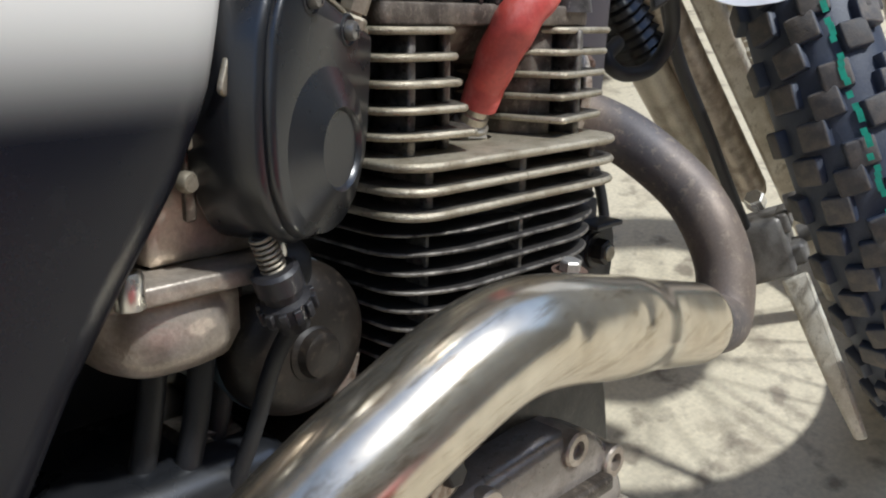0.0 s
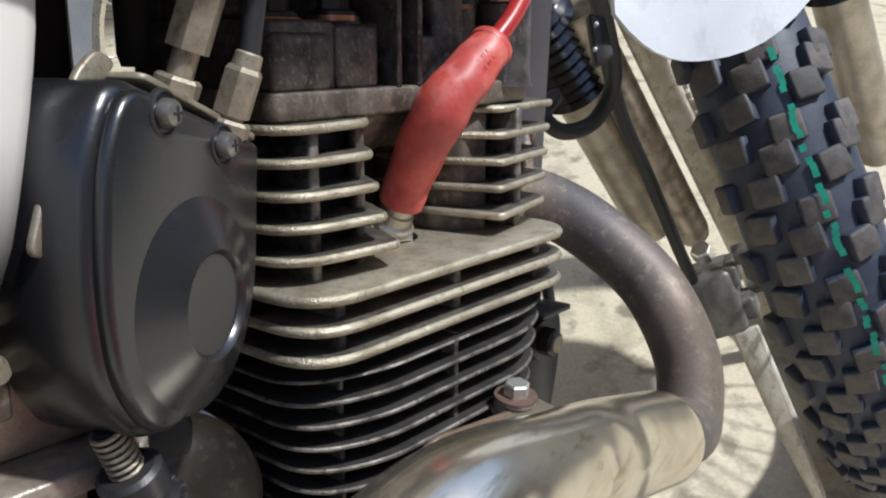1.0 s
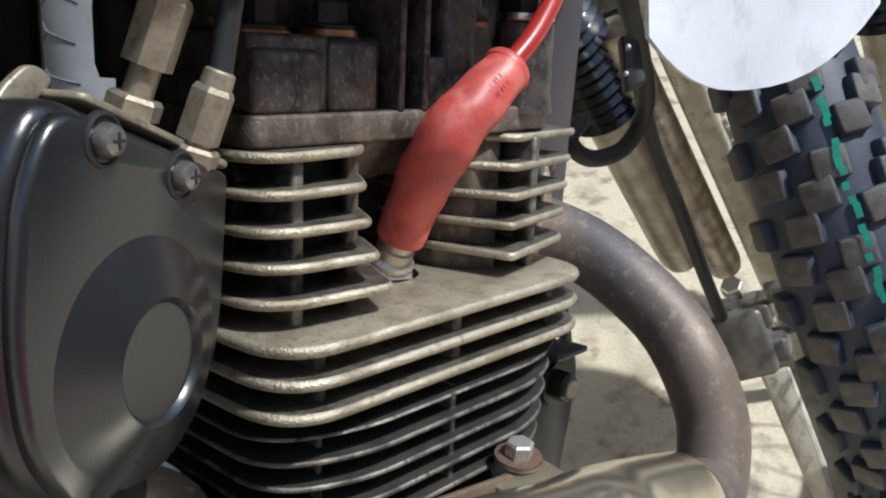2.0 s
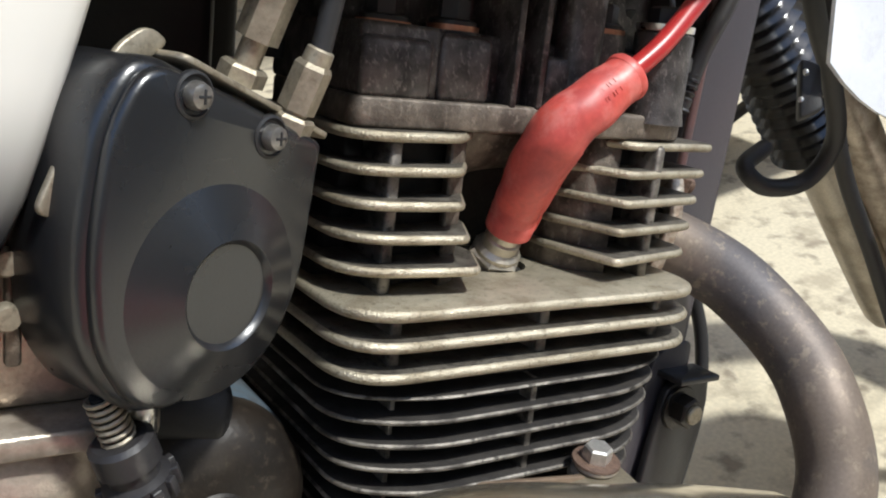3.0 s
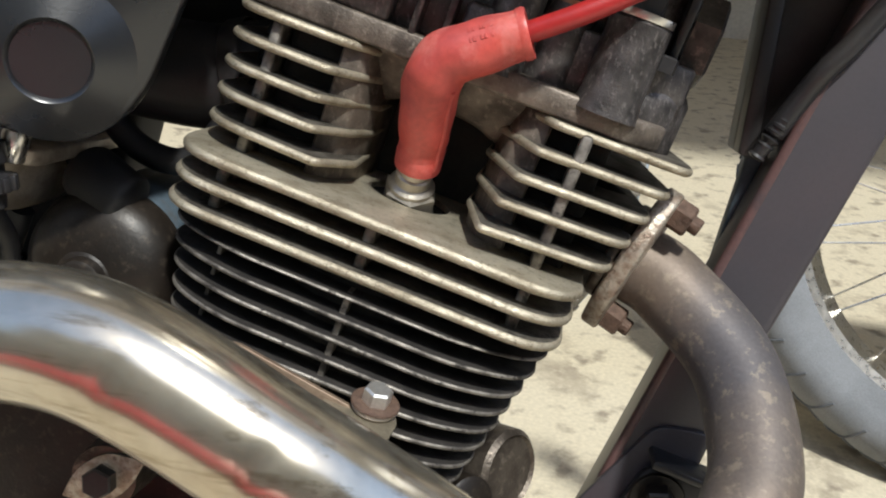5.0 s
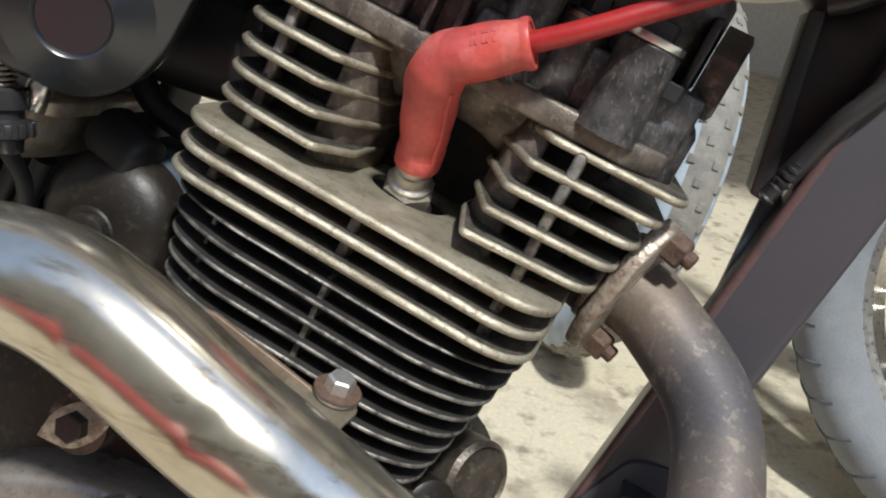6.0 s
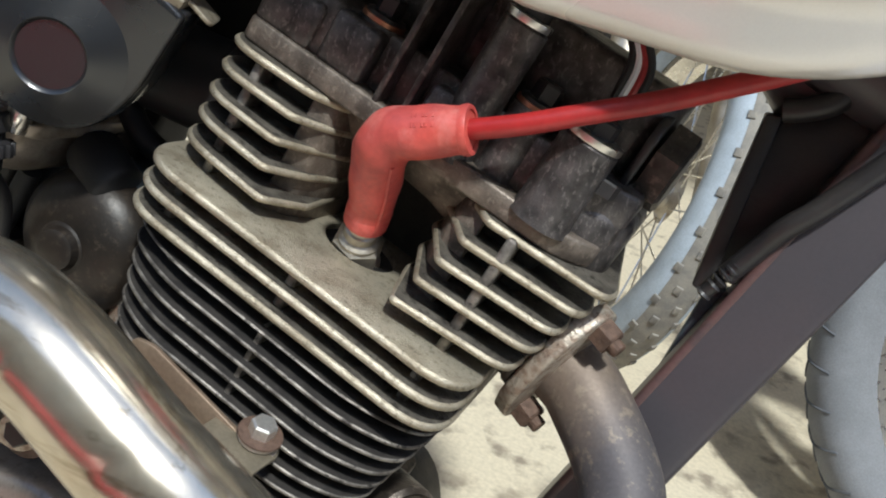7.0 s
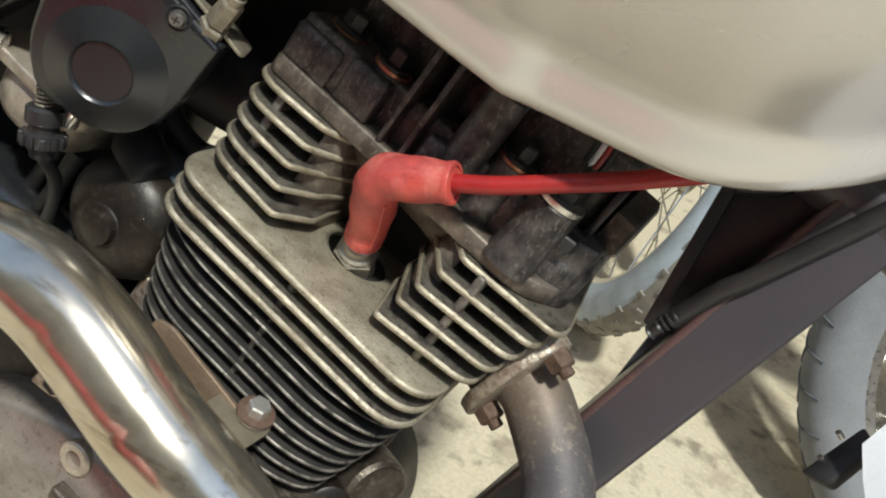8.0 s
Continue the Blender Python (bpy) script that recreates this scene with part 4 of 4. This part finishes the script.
def panel_skin(z0, z1, bulge):
    """A shell whose front edge follows the panel's outline and rolls inward; bulge: how far it stands back at each height."""
    bm = bmesh.new()
    rows = []
    n = 40
    for i in range(n + 1):
        z = z0 + (z1 - z0) * i / n
        k = next(j for j in range(len(EDGE) - 1) if EDGE[j][1] >= z >= EDGE[j + 1][1])
        h = (EDGE[k][1] - z) / (EDGE[k][1] - EDGE[k + 1][1])
        x = EDGE[k][0] + h * (EDGE[k + 1][0] - EDGE[k][0])
        rows.append([bm.verts.new(E(x - back, -0.0095 + lift + bulge(z), z)) for back, lift in
                     ((0.004, 0.016), (0.0, 0.014), (0.0, 0.002), (0.0012, 0.0), (0.004, -0.0016), (0.010, -0.0030), (0.022, -0.0045), (0.05, -0.006), (0.12, -0.008), (0.28, -0.008))])
    for r0, r1 in zip(rows, rows[1:]):
        for k in range(len(r0) - 1):
            bm.faces.new((r0[k], r0[k + 1], r1[k + 1], r1[k]))
    bmesh.ops.recalc_face_normals(bm, faces=bm.faces)
    bmesh.ops.solidify(bm, geom=list(bm.faces), thickness=0.002)
    return bm


EDGE = [(-0.1215, 0.150), (-0.1240, 0.110), (-0.1295, 0.0810), (-0.1385, 0.0540), (-0.1450, 0.0345), (-0.1560, 0.0120), (-0.1725, -0.0130), (-0.1870, -0.0355), (-0.1985, -0.058), (-0.224, -0.10), (-0.275, -0.18)]
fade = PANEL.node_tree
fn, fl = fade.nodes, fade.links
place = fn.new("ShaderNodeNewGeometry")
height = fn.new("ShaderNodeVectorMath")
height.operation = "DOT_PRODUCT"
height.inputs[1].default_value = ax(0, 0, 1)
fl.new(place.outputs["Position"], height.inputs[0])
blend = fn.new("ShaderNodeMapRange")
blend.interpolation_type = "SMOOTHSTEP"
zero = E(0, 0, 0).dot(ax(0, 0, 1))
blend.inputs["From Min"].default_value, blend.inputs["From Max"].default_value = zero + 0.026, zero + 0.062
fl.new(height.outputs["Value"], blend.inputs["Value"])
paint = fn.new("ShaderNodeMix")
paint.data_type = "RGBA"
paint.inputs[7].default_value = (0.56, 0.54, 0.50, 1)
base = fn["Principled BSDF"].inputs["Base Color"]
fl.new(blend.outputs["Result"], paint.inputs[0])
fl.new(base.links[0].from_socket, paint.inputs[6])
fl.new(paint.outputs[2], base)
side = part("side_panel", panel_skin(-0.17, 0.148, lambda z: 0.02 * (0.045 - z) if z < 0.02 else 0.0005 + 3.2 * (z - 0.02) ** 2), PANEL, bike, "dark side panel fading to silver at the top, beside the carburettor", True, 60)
part("panel_bracket", block(-0.1470, -0.1435, 0.004, 0.007, -0.002, 0.062, EM, 0.001), CASE, bike, "plated bracket with bolts")
for c in (0.010, 0.022, 0.046):
    part("panel_bolt", lathe([(0.0032, 0), (0.0032, 0.002), (0.0026, 0.003), (0.0003, 0.0032)], facing(E(-0.147, 0.004, c), ax(0.2, -1, 0)), 16), BRASSY, bike)
part("lower_gap_filler", block(-0.30, -0.120, 0.085, 0.12, -0.27, 0.03, EM, 0.008), BLACK, bike, "added black block that keeps the carburettor gap dark")
part("upper_gap_filler", block(-0.30, -0.0755, 0.090, 0.13, 0.000, 0.18, EM, 0.006), BLACK, bike, "added black block that keeps the gap by the cover dark")
part("far_gap_filler", block(-0.30, -0.036, 0.180, 0.210, 0.0, 0.18, EM, 0.006), BLACK, bike, "added black block that keeps the far gap dark")
part("starter_gap_filler", block(-0.105, -0.052, 0.092, 0.108, -0.15, -0.041, EM, 0.004), BLACK, bike, "added black block that keeps the starter gap dark")
part("frame_rail", sweep([E(-0.20, 0.085, -0.20), E(-0.185, 0.085, -0.05), E(-0.16, 0.085, 0.16)], 0.014, 20), BLKSTEEL, bike, "black frame rail")

part("rear_dark_filler", block(-0.215, -0.095, 0.022, 0.11, -0.27, -0.092, EM, 0.012), PLASTIC, bike, "added black block that darkens the space under the carburettor")
part("side_gap_filler", block(-0.215, -0.150, 0.085, 0.17, -0.32, 0.06, EM, 0.01), BLACK, bike, "added black block that hides the bright floor behind")
# wiring near the tank
for k, (mat, off) in enumerate(((WHITE, 0.0), (REDWIRE, 0.0022), (BLACK, 0.0044), (BLACK, -0.0024))):
    part("loom_wire", sweep(spline([E(0.050 + off, 0.045, 0.090), E(0.0510 + off, 0.040, 0.1040), E(0.0490 + off, 0.040, 0.1140), E(0.0420 + off, 0.040, 0.1210), E(0.030 + off, 0.045, 0.130)], 6), 0.0014, 8), mat, bike)
part("loom_sleeve", sweep(spline([E(0.0530, 0.047, 0.080), E(0.0545, 0.046, 0.088), E(0.0535, 0.044, 0.0960)], 5), 0.0050, 14), BLACK, bike)
part("tank_rail", sweep([E(0.00, 0.075, 0.16), E(0.10, 0.075, 0.150), E(0.17, 0.075, 0.148)], 0.016, 20), FRAME, bike, "dark frame top rail")

# ---- front wheel, turned to full lock ----
WC, WN = Vector((0.633, 0.075, 0.307)), Vector((-0.4134, 0.8019, -0.4314)).normalized()
WM = facing(WC, WN)
R = 0.322
prof = []
for i in range(17):
    t = math.pi * (i - 8) / 8 * 0.78
    prof.append((R - 0.047 + 0.047 * math.cos(t), 0.045 * math.sin(t)))
bm = bmesh.new()
rings = []
for r, h in prof:
    rings.append([bm.verts.new(WM @ Vector((r * math.cos(k * math.pi / 60), r * math.sin(k * math.pi / 60), h))) for k in range(120)])
for r0, r1 in zip(rings, rings[1:]):
    for k in range(120):
        bm.faces.new((r0[k], r0[(k + 1) % 120], r1[(k + 1) % 120], r1[k]))
tyre = part("front_tyre", bm, TYRE, bike, "dusty black knobbly tyre with a green line")
bm = slab(rounded([(-0.0107, -0.0103), (0.0107, -0.0103), (0.0107, 0.0103), (-0.0107, 0.0103)], 0.0025, 2), -0.004, 0.0070, Matrix(), 0.0018)
finish(bm)
knob_mesh = bpy.data.meshes.new("knob")
bm.to_mesh(knob_mesh)
bm.free()
knob_mesh.materials.append(TYRE)
knob_mesh.materials.append(KNOB)
for f in knob_mesh.polygons:
    f.material_index = int(f.normal.z > 0.5)
rnd = random.Random(11)
for row in range(36):
    for tilt, along in ((36, 0.0), (-9, 0.06), (-60, 0.02), (21, 0.43), (-33, 0.50), (66, 0.46), (4, 0.76), (-52, 0.80)):
        k = new("knob", knob_mesh)
        k.parent = tyre
        k.matrix_basis = (WM @ pose(0, 0, 0, 0, 0, (row + along) * 360 / 36) @ pose(R - 0.047, 0, 0) @ pose(0, 0, 0, 0, -tilt, 0) @ pose(0.0455, 0, 0)
                          @ pose(0, 0, 0, 0, 90, 0) @ pose(0, 0, 0, rnd.uniform(-2, 2), rnd.uniform(-2, 2), rnd.uniform(-5, 5)))
bm = bmesh.new()
for row in range(76):
    for j in range(5):
        a = (row + j / 6 + 0.1) * 2 * math.pi / 76
        pts = [Vector(((R + 0.0056) * math.cos(a + da), (R + 0.0056) * math.sin(a + da), -0.0130 + 0.0012 * math.sin(row * 2.1 + j) + dz)) for da, dz in ((0, -0.0021), (0.015, -0.0021), (0.015, 0.0021), (0, 0.0021))]
        if (row * 5 + j) % 7:
            bm.faces.new([bm.verts.new(WM @ p) for p in pts])
part("green_line", bm, GREEN, tyre, "dashed green moulding line")
bm = bmesh.new()
ring_prof = [(0.262, -0.026), (0.252, -0.024), (0.246, -0.012), (0.240, 0.0), (0.246, 0.012), (0.252, 0.024), (0.262, 0.026), (0.264, 0.022), (0.264, -0.022)]
rings = [[bm.verts.new(WM @ Vector((r * math.cos(k * math.pi / 48), r * math.sin(k * math.pi / 48), h))) for k in range(96)] for r, h in ring_prof]
for r0, r1 in zip(rings, rings[1:] + rings[:1]):
    for k in range(96):
        bm.faces.new((r0[k], r0[(k + 1) % 96], r1[(k + 1) % 96], r1[k]))
rim = part("front_rim", bm, FORK, bike, "dull alloy front rim with spokes")
part("hub", lathe([(0.05, -0.035), (0.05, -0.03), (0.025, -0.025), (0.025, 0.025), (0.055, 0.03), (0.055, 0.036)], WM, 32), FORK, rim)
part("brake_disc", lathe([(0.055, 0.040), (0.112, 0.040), (0.112, 0.044), (0.055, 0.044)], WM, 48), ZINC, rim, "thin steel brake disc")
for k in range(32):
    a, b = k * math.pi / 16, (k + (2.2 if k % 2 else -2.2)) * math.pi / 16
    s = 1 if k % 4 < 2 else -1
    part("spoke", sweep([WM @ Vector((0.045 * math.cos(a), 0.045 * math.sin(a), 0.03 * s)), WM @ Vector((0.246 * math.cos(b), 0.246 * math.sin(b), 0.004 * s))], 0.0016, 6), ZINC, rim)
FD = Vector((-0.4887, 0.2043, 0.8482)).normalized()   # along the fork
for side in (0.150, -0.080):
    p = WC + WN * side
    leg = part("fork_leg", lathe([(0.018, -0.03), (0.021, -0.02), (0.022, 0.0), (0.0215, 0.17), (0.0225, 0.18), (0.0225, 0.19), (0.018, 0.191), (0.018, 0.55)], facing(p, FD), 32), FORK, bike, "dull alloy fork leg with a black gaiter")
    prof = []
    for i in range(40):
        prof.append((0.029 + 0.006 * (i % 2) - 0.00005 * i, 0.185 + i * 0.0055))
    part("gaiter", lathe(prof, facing(p, FD), 32), GLOSSBLACK, leg, "ribbed black rubber gaiter")
# pale guard that runs down beside the tyre
GW = (WN - FD * WN.dot(FD)).normalized()
gm = Matrix.Translation(WC + WN * 0.076 + FD * -0.29) @ Matrix((GW, FD.cross(GW), FD)).transposed().to_4x4()
guard = part("fork_guard", slab(rounded([(-0.015, -0.008), (0.015, -0.008), (0.011, 0.010), (-0.011, 0.010)], 0.005, 4), 0.0, 0.59, gm, 0.002), PALE, bike, "scuffed pale alloy fork guard")
bm = bmesh.new()
for k in range(60):   # chipped bright edge
    block(-0.0180, -0.0135, -0.0100 + 0.0015 * math.sin(k * 2.3), -0.002 + 0.002 * math.sin(k * 1.7), (k + 0.08) * 0.59 / 60, (k + 0.9) * 0.59 / 60, gm, 0.0008, bm)
tagged(part("edge_strip", bm, PALE, guard, "chipped bright edge"), "", "", "", "stuff")
# its lower tail beside the caliper
low, high = Vector((0.4245, -0.0526, 0.1112)), Vector((0.4463, 0.0308, 0.2217))
up = (high - low).normalized()
out = Vector((-0.76, -0.17, 0.62))
out = (out - up * out.dot(up)).normalized()
part("guard_tail", slab(rounded([(-0.006, -0.010), (0.005, -0.012), (0.0105, 0.06), (0.0125, 0.150), (-0.0115, 0.150), (-0.0105, 0.06)], [0.004, 0.004, 0.02, 0.003, 0.003, 0.02], 4), -0.004, 0.004, Matrix.Translation(low) @ Matrix((up.cross(out), up, out)).transposed().to_4x4(), 0.0032), PALE, guard, "smooth pale tail of the guard")
part("fork_brace", lathe([(0.016, -0.06), (0.018, -0.05), (0.018, 0.26), (0.016, 0.265)], facing(WC + WN * 0.114, FD), 24), ALLOY, bike, "grimy alloy tube beside the fork leg")
CP = Vector((0.434, 0.060, 0.262))
caliper = part("brake_caliper", block(-0.040, 0.034, -0.027, 0.027, -0.020, 0.022, facing(CP, WN, 20), 0.005), CASTGREY, bike, "grimy cast brake caliper")
part("caliper_bridge", block(-0.020, 0.020, -0.032, -0.012, -0.026, 0.012, facing(CP + Vector((0, 0, 0.012)), WN, 20), 0.005), CASTGREY, caliper)
part("caliper_pad", block(-0.030, 0.030, 0.010, 0.028, -0.026, -0.014, facing(CP, WN, 20), 0.003), CASTGREY, caliper)
for s in (-0.022, 0.022):
    part("slide_pin", lathe([(0.0085, 0.0), (0.0085, 0.026), (0.007, 0.028), (0.0005, 0.028)], facing(CP + WN * -0.018 + FD * s + Vector((0, 0, 0.02)), -WN), 18), CASTGREY, caliper)
part("banjo_bolt", hexhead(facing(Vector((0.430, 0.074, 0.300)), FD), 0.016, 0.012), ZINC, caliper, "", True, 20)
part("brake_hose", sweep(spline([(0.410, 0.072, 0.284), (0.376, 0.076, 0.334), (0.348, 0.092, 0.400), (0.318, 0.106, 0.464), (0.300, 0.112, 0.52), (0.30, 0.13, 0.60)], 7), 0.0050, 14), BLACK, bike, "black rubber brake hose")
part("brake_hose", sweep(spline([(0.265, 0.125, 0.485), (0.236, 0.115, 0.484), (0.244, 0.105, 0.473), (0.270, 0.098, 0.473), (0.280, 0.092, 0.497), (0.259, 0.088, 0.537), (0.239, 0.088, 0.568), (0.220, 0.088, 0.606)], 8), 0.0052, 16), BLACK, bike, "looped black rubber hose")
CLIP = Vector((0.2038, 0.0640, 0.5479))
clip = part("hose_clip", slab(rounded([(-0.006, -0.014), (0.005, -0.011), (0.007, 0.010), (-0.001, 0.014)], 0.002, 3), -0.004, 0.004, facing(CLIP, (-0.55, -0.6, 0.58), 10), 0.001), BLACK, bike, "black rubber hose clip with bright pins")
for s in (-0.006, 0.007):
    part("clip_pin", lathe([(0.0012, 0), (0.0012, 0.003), (0.0005, 0.0032)], facing(CLIP + Vector((-0.005, -0.002, 0.002 + s)), (-0.7, -0.3, 0.6)), 14), ZINC, clip)

# white front fender tail over the tyre
bm = bmesh.new()
rows = []
for i in range(13):
    h = i / 12
    rows.append([])
    for j in range(15):
        v = 2 * j / 14 - 1
        z = 0.533 + 0.15 * h + 0.030 * abs(v) ** 2.4 * (1 - h)
        wide = 0.056 if v > 0 else 0.080
        back = (0.004 if v > 0 else 0.024) * v * v + 0.05 * h
        x = 0.246 - 0.81 * wide * v + 0.70 * back
        y = 0.019 + 0.58 * wide * v + 0.714 * back
        rows[-1].append(bm.verts.new((x, y, z)))
for r0, r1 in zip(rows, rows[1:]):
    for j in range(14):
        bm.faces.new((r0[j], r0[j + 1], r1[j + 1], r1[j]))
bmesh.ops.recalc_face_normals(bm, faces=bm.faces)
bmesh.ops.solidify(bm, geom=list(bm.faces), thickness=0.003)
part("front_fender", bm, WHITE, bike, "white plastic front fender", True, 60)

# seat behind the tank, unseen, added to keep sky light off the carburettor
bm = slab(rounded([(-0.86, -0.03), (-0.24, -0.055), (-0.20, 0.0), (-0.20, 0.20), (-0.24, 0.255), (-0.86, 0.23)], 0.04, 5), 0.745, 0.85, pose(0, -0.005, 0, -9) @ pose(0, -0.01, 0), 0.02)
part("seat", bm, BLACK, bike, "unseen black seat added to block sky light")

# rear wheel and stand that carry the machine
RW = facing((-0.75, 0.06, 0.31), (0, 1, -0.16))
rear = part("rear_tyre", lathe([(0.225, -0.05), (0.265, -0.062), (0.300, -0.045), (0.312, 0.0), (0.300, 0.045), (0.265, 0.062), (0.225, 0.05)], RW, 72, None, False), TYRE, bike, "black rear tyre")
part("rear_rim", lathe([(0.228, -0.045), (0.215, -0.02), (0.215, 0.02), (0.228, 0.045)], RW, 72, None, False), ZINC, rear)
part("swing_arm", sweep([E(-0.16, 0.03, -0.16), Vector((-0.5, 0.0, 0.33)), Vector((-0.75, -0.04, 0.31))], 0.02, 16), BLKSTEEL, bike, "black swing arm")
part("side_stand", sweep([E(-0.05, 0.11, -0.20), Vector((-0.05, 0.24, 0.15)), Vector((-0.03, 0.32, 0.008))], 0.011, 14), BLKSTEEL, bike, "black side stand")


# ---- other machines parked behind ----
def parked_wheel(owner, centre, normal, r, w, deep, tyre_mat, disc, count, knobs):
    m = facing(Vector(centre), Vector(normal))
    i = r - deep
    prof = [(i, -0.7 * w)] + [(r - 0.5 * deep + 0.5 * deep * math.cos(q), w * math.sin(q)) for q in (radians(-112 + 14 * k) for k in range(17))] + [(i, 0.7 * w)]
    t = part("tyre", lathe(prof, m, 72, None, False), tyre_mat, owner, "pale tyre of a parked machine", True, 60)
    if knobs:
        bm = slab(rounded([(-0.0048, -0.0055), (0.0048, -0.0055), (0.0048, 0.0055), (-0.0048, 0.0055)], 0.001, 2), -0.004, 0.0025, Matrix(), 0.001)
        finish(bm)
        me = bpy.data.meshes.new("knob")
        bm.to_mesh(me)
        bm.free()
        me.materials.append(SUNTREAD)
        for k in range(72):
            for h in ((-0.62, 0.20) if k % 2 else (-0.20, 0.62)):
                o = new("knob", me)
                o.parent = t
                o.matrix_basis = m @ pose(0, 0, 0, 0, 0, k * 5.0) @ pose(r - 0.5 * deep + 0.5 * deep * math.cos(h), 0, w * math.sin(h)) @ pose(0, 0, 0, 0, 90 - math.degrees(h), 0)
        part("tread_band", lathe([(r - 0.5 * deep + (0.5 * deep + 0.0006) * math.cos(q), (w + 0.0006) * math.sin(q)) for q in (radians(-36 + 6 * k) for k in range(13))], m, 72, None, False), SUNTREAD, t, "pale tread in its sunlit tone")
    else:
        cut = bmesh.new()

        def on_tread(turn, q):
            """A place on the tread: turn round the axle, q degrees from the crown."""
            q = radians(q)
            rad = r - 0.5 * deep + (0.5 * deep + 0.0002) * math.cos(q)
            return m @ Vector((rad * math.cos(turn), rad * math.sin(turn), (w + 0.0002) * math.sin(q)))
        for k in range(40):
            a = k * 2 * math.pi / 40
            for s in (1, -1):
                off = 0.078 if s < 0 else 0.0
                sweep([on_tread(a + off + 0.022 * j, s * (6 + 9 * j)) for j in range(4)], 0.0017, 5, True, cut)
                sweep([on_tread(a + off + 0.066 + 0.010 * j, s * (33 + 12 * j)) for j in range(5)], 0.0017, 5, True, cut)
                sweep([on_tread(a + off + 0.066 + 0.022 * j, s * (33 - 7 * j)) for j in range(4)], 0.0017, 5, True, cut)
        tagged(part("tread_groove", cut, TREAD, t, "dark tread grooves"), "", "", "", "stuff")
    rm = part("rim", lathe([(i + 0.003, -0.68 * w), (i - 0.010, -0.6 * w), (i - 0.020, 0.0), (i - 0.010, 0.6 * w), (i + 0.003, 0.68 * w)], m, 72, None, False), ZINC, owner, "bright alloy rim")
    part("hub", lathe([(0.045, -0.03), (0.03, -0.02), (0.03, 0.02), (0.045, 0.03)], m, 24), FORK, rm)
    if disc:
        part("brake_disc", lathe([(0.030, 0.040), (0.125, 0.040), (0.125, 0.0435), (0.030, 0.0435)], m, 48), ZINC, rm, "drilled steel brake disc")
        for k in range(6):
            a = k * math.pi / 3 + 0.35
            part("disc_slot", slab(rounded([(-0.020, -0.002), (-0.006, -0.012), (0.016, -0.009), (0.020, 0.004), (0.004, 0.011)], 0.006, 4), 0.0436, 0.0442, m @ pose(0.068 * math.cos(a), 0.068 * math.sin(a), 0, 0, 0, math.degrees(a) + 70), 0.0002), BLACK, rm)
        for k in range(24):
            a = k * math.pi / 12
            part("disc_hole", slab(circle(0.107 * math.cos(a), 0.107 * math.sin(a), 0.0042, 12), 0.0436, 0.0441, m, 0.0002), BLACK, rm)
    for k in range(count):
        a = k * 2 * math.pi / count
        b = a + (0.45 if k % 2 else -0.45)
        part("spoke", sweep([m @ Vector((0.04 * math.cos(a), 0.04 * math.sin(a), 0.025 * (1 if k % 4 < 2 else -1))), m @ Vector(((i - 0.015) * math.cos(b), (i - 0.015) * math.sin(b), 0))], 0.0013, 6), ZINC, rm)
    return t


other = thing("parked_motorcycle", (0.60, 0.74, 0), "parked trail motorcycle with spoked wheel and white fork guards", "motorcycle", "parked motorcycles")
parked_wheel(other, (0.594, 0.775, 0.318), (-0.334, -0.904, 0.268), 0.330, 0.052, 0.085, GREYTYRE, True, 32, False)
for s in (-0.085, 0.085):
    q = Vector((0.594, 0.775, 0.318)) + Vector((-0.334, -0.904, 0.268)) * s
    part("fork_leg", sweep([q + Vector((0.008, -0.02, -0.045)), q + Vector((-0.06, 0.03, 0.27)), q + Vector((-0.14, 0.08, 0.62))], 0.023, 20), WHITE, other, "white fork guard")
part("fender", block(-0.05, 0.20, -0.06, 0.06, -0.006, 0.006, Matrix.Translation((0.74, 0.73, 0.72)), 0.004), REDWIRE, other, "red plastic fender")
part("engine", block(1.05, 1.40, 0.60, 0.85, 0.28, 0.62, Matrix(), 0.04), CORE, other)
part("frame_tube", sweep([Vector((0.88, 0.72, 0.80)), Vector((1.02, 0.72, 0.45)), Vector((1.1, 0.72, 0.22)), Vector((1.5, 0.72, 0.22))], 0.018, 14), BLKSTEEL, other)
part("stand", sweep([Vector((1.2, 0.72, 0.25)), Vector((1.2, 0.95, 0.01))], 0.012, 12), BLKSTEEL, other)
third = thing("parked_motorcycle", (0.02, 1.0, 0), "parked motorcycle with a pale tyre on its wheel", "motorcycle", "parked motorcycles")
parked_wheel(third, (0.031, 1.031, 0.284), (-0.92, -0.334, 0.206), 0.290, 0.036, 0.066, SIDEWALL, False, 28, True)
for s in (-0.09, 0.09):
    q = Vector((0.031, 1.031, 0.284)) + Vector((-0.92, -0.334, 0.206)) * s
    part("fork_leg", sweep([q, q + Vector((-0.05, 0.14, 0.30)), q + Vector((-0.11, 0.30, 0.64))], 0.024, 18), FORK, third, "chromed fork leg")
part("engine", block(-0.36, -0.14, 1.45, 1.80, 0.25, 0.62, Matrix(), 0.04), CORE, third)
part("frame_tube", sweep([Vector((-0.07, 1.26, 0.84)), Vector((-0.2, 1.45, 0.40)), Vector((-0.25, 1.9, 0.22))], 0.018, 14), BLKSTEEL, third)
part("stand", sweep([Vector((-0.25, 1.7, 0.25)), Vector((-0.45, 1.7, 0.01))], 0.012, 12), BLKSTEEL, third)
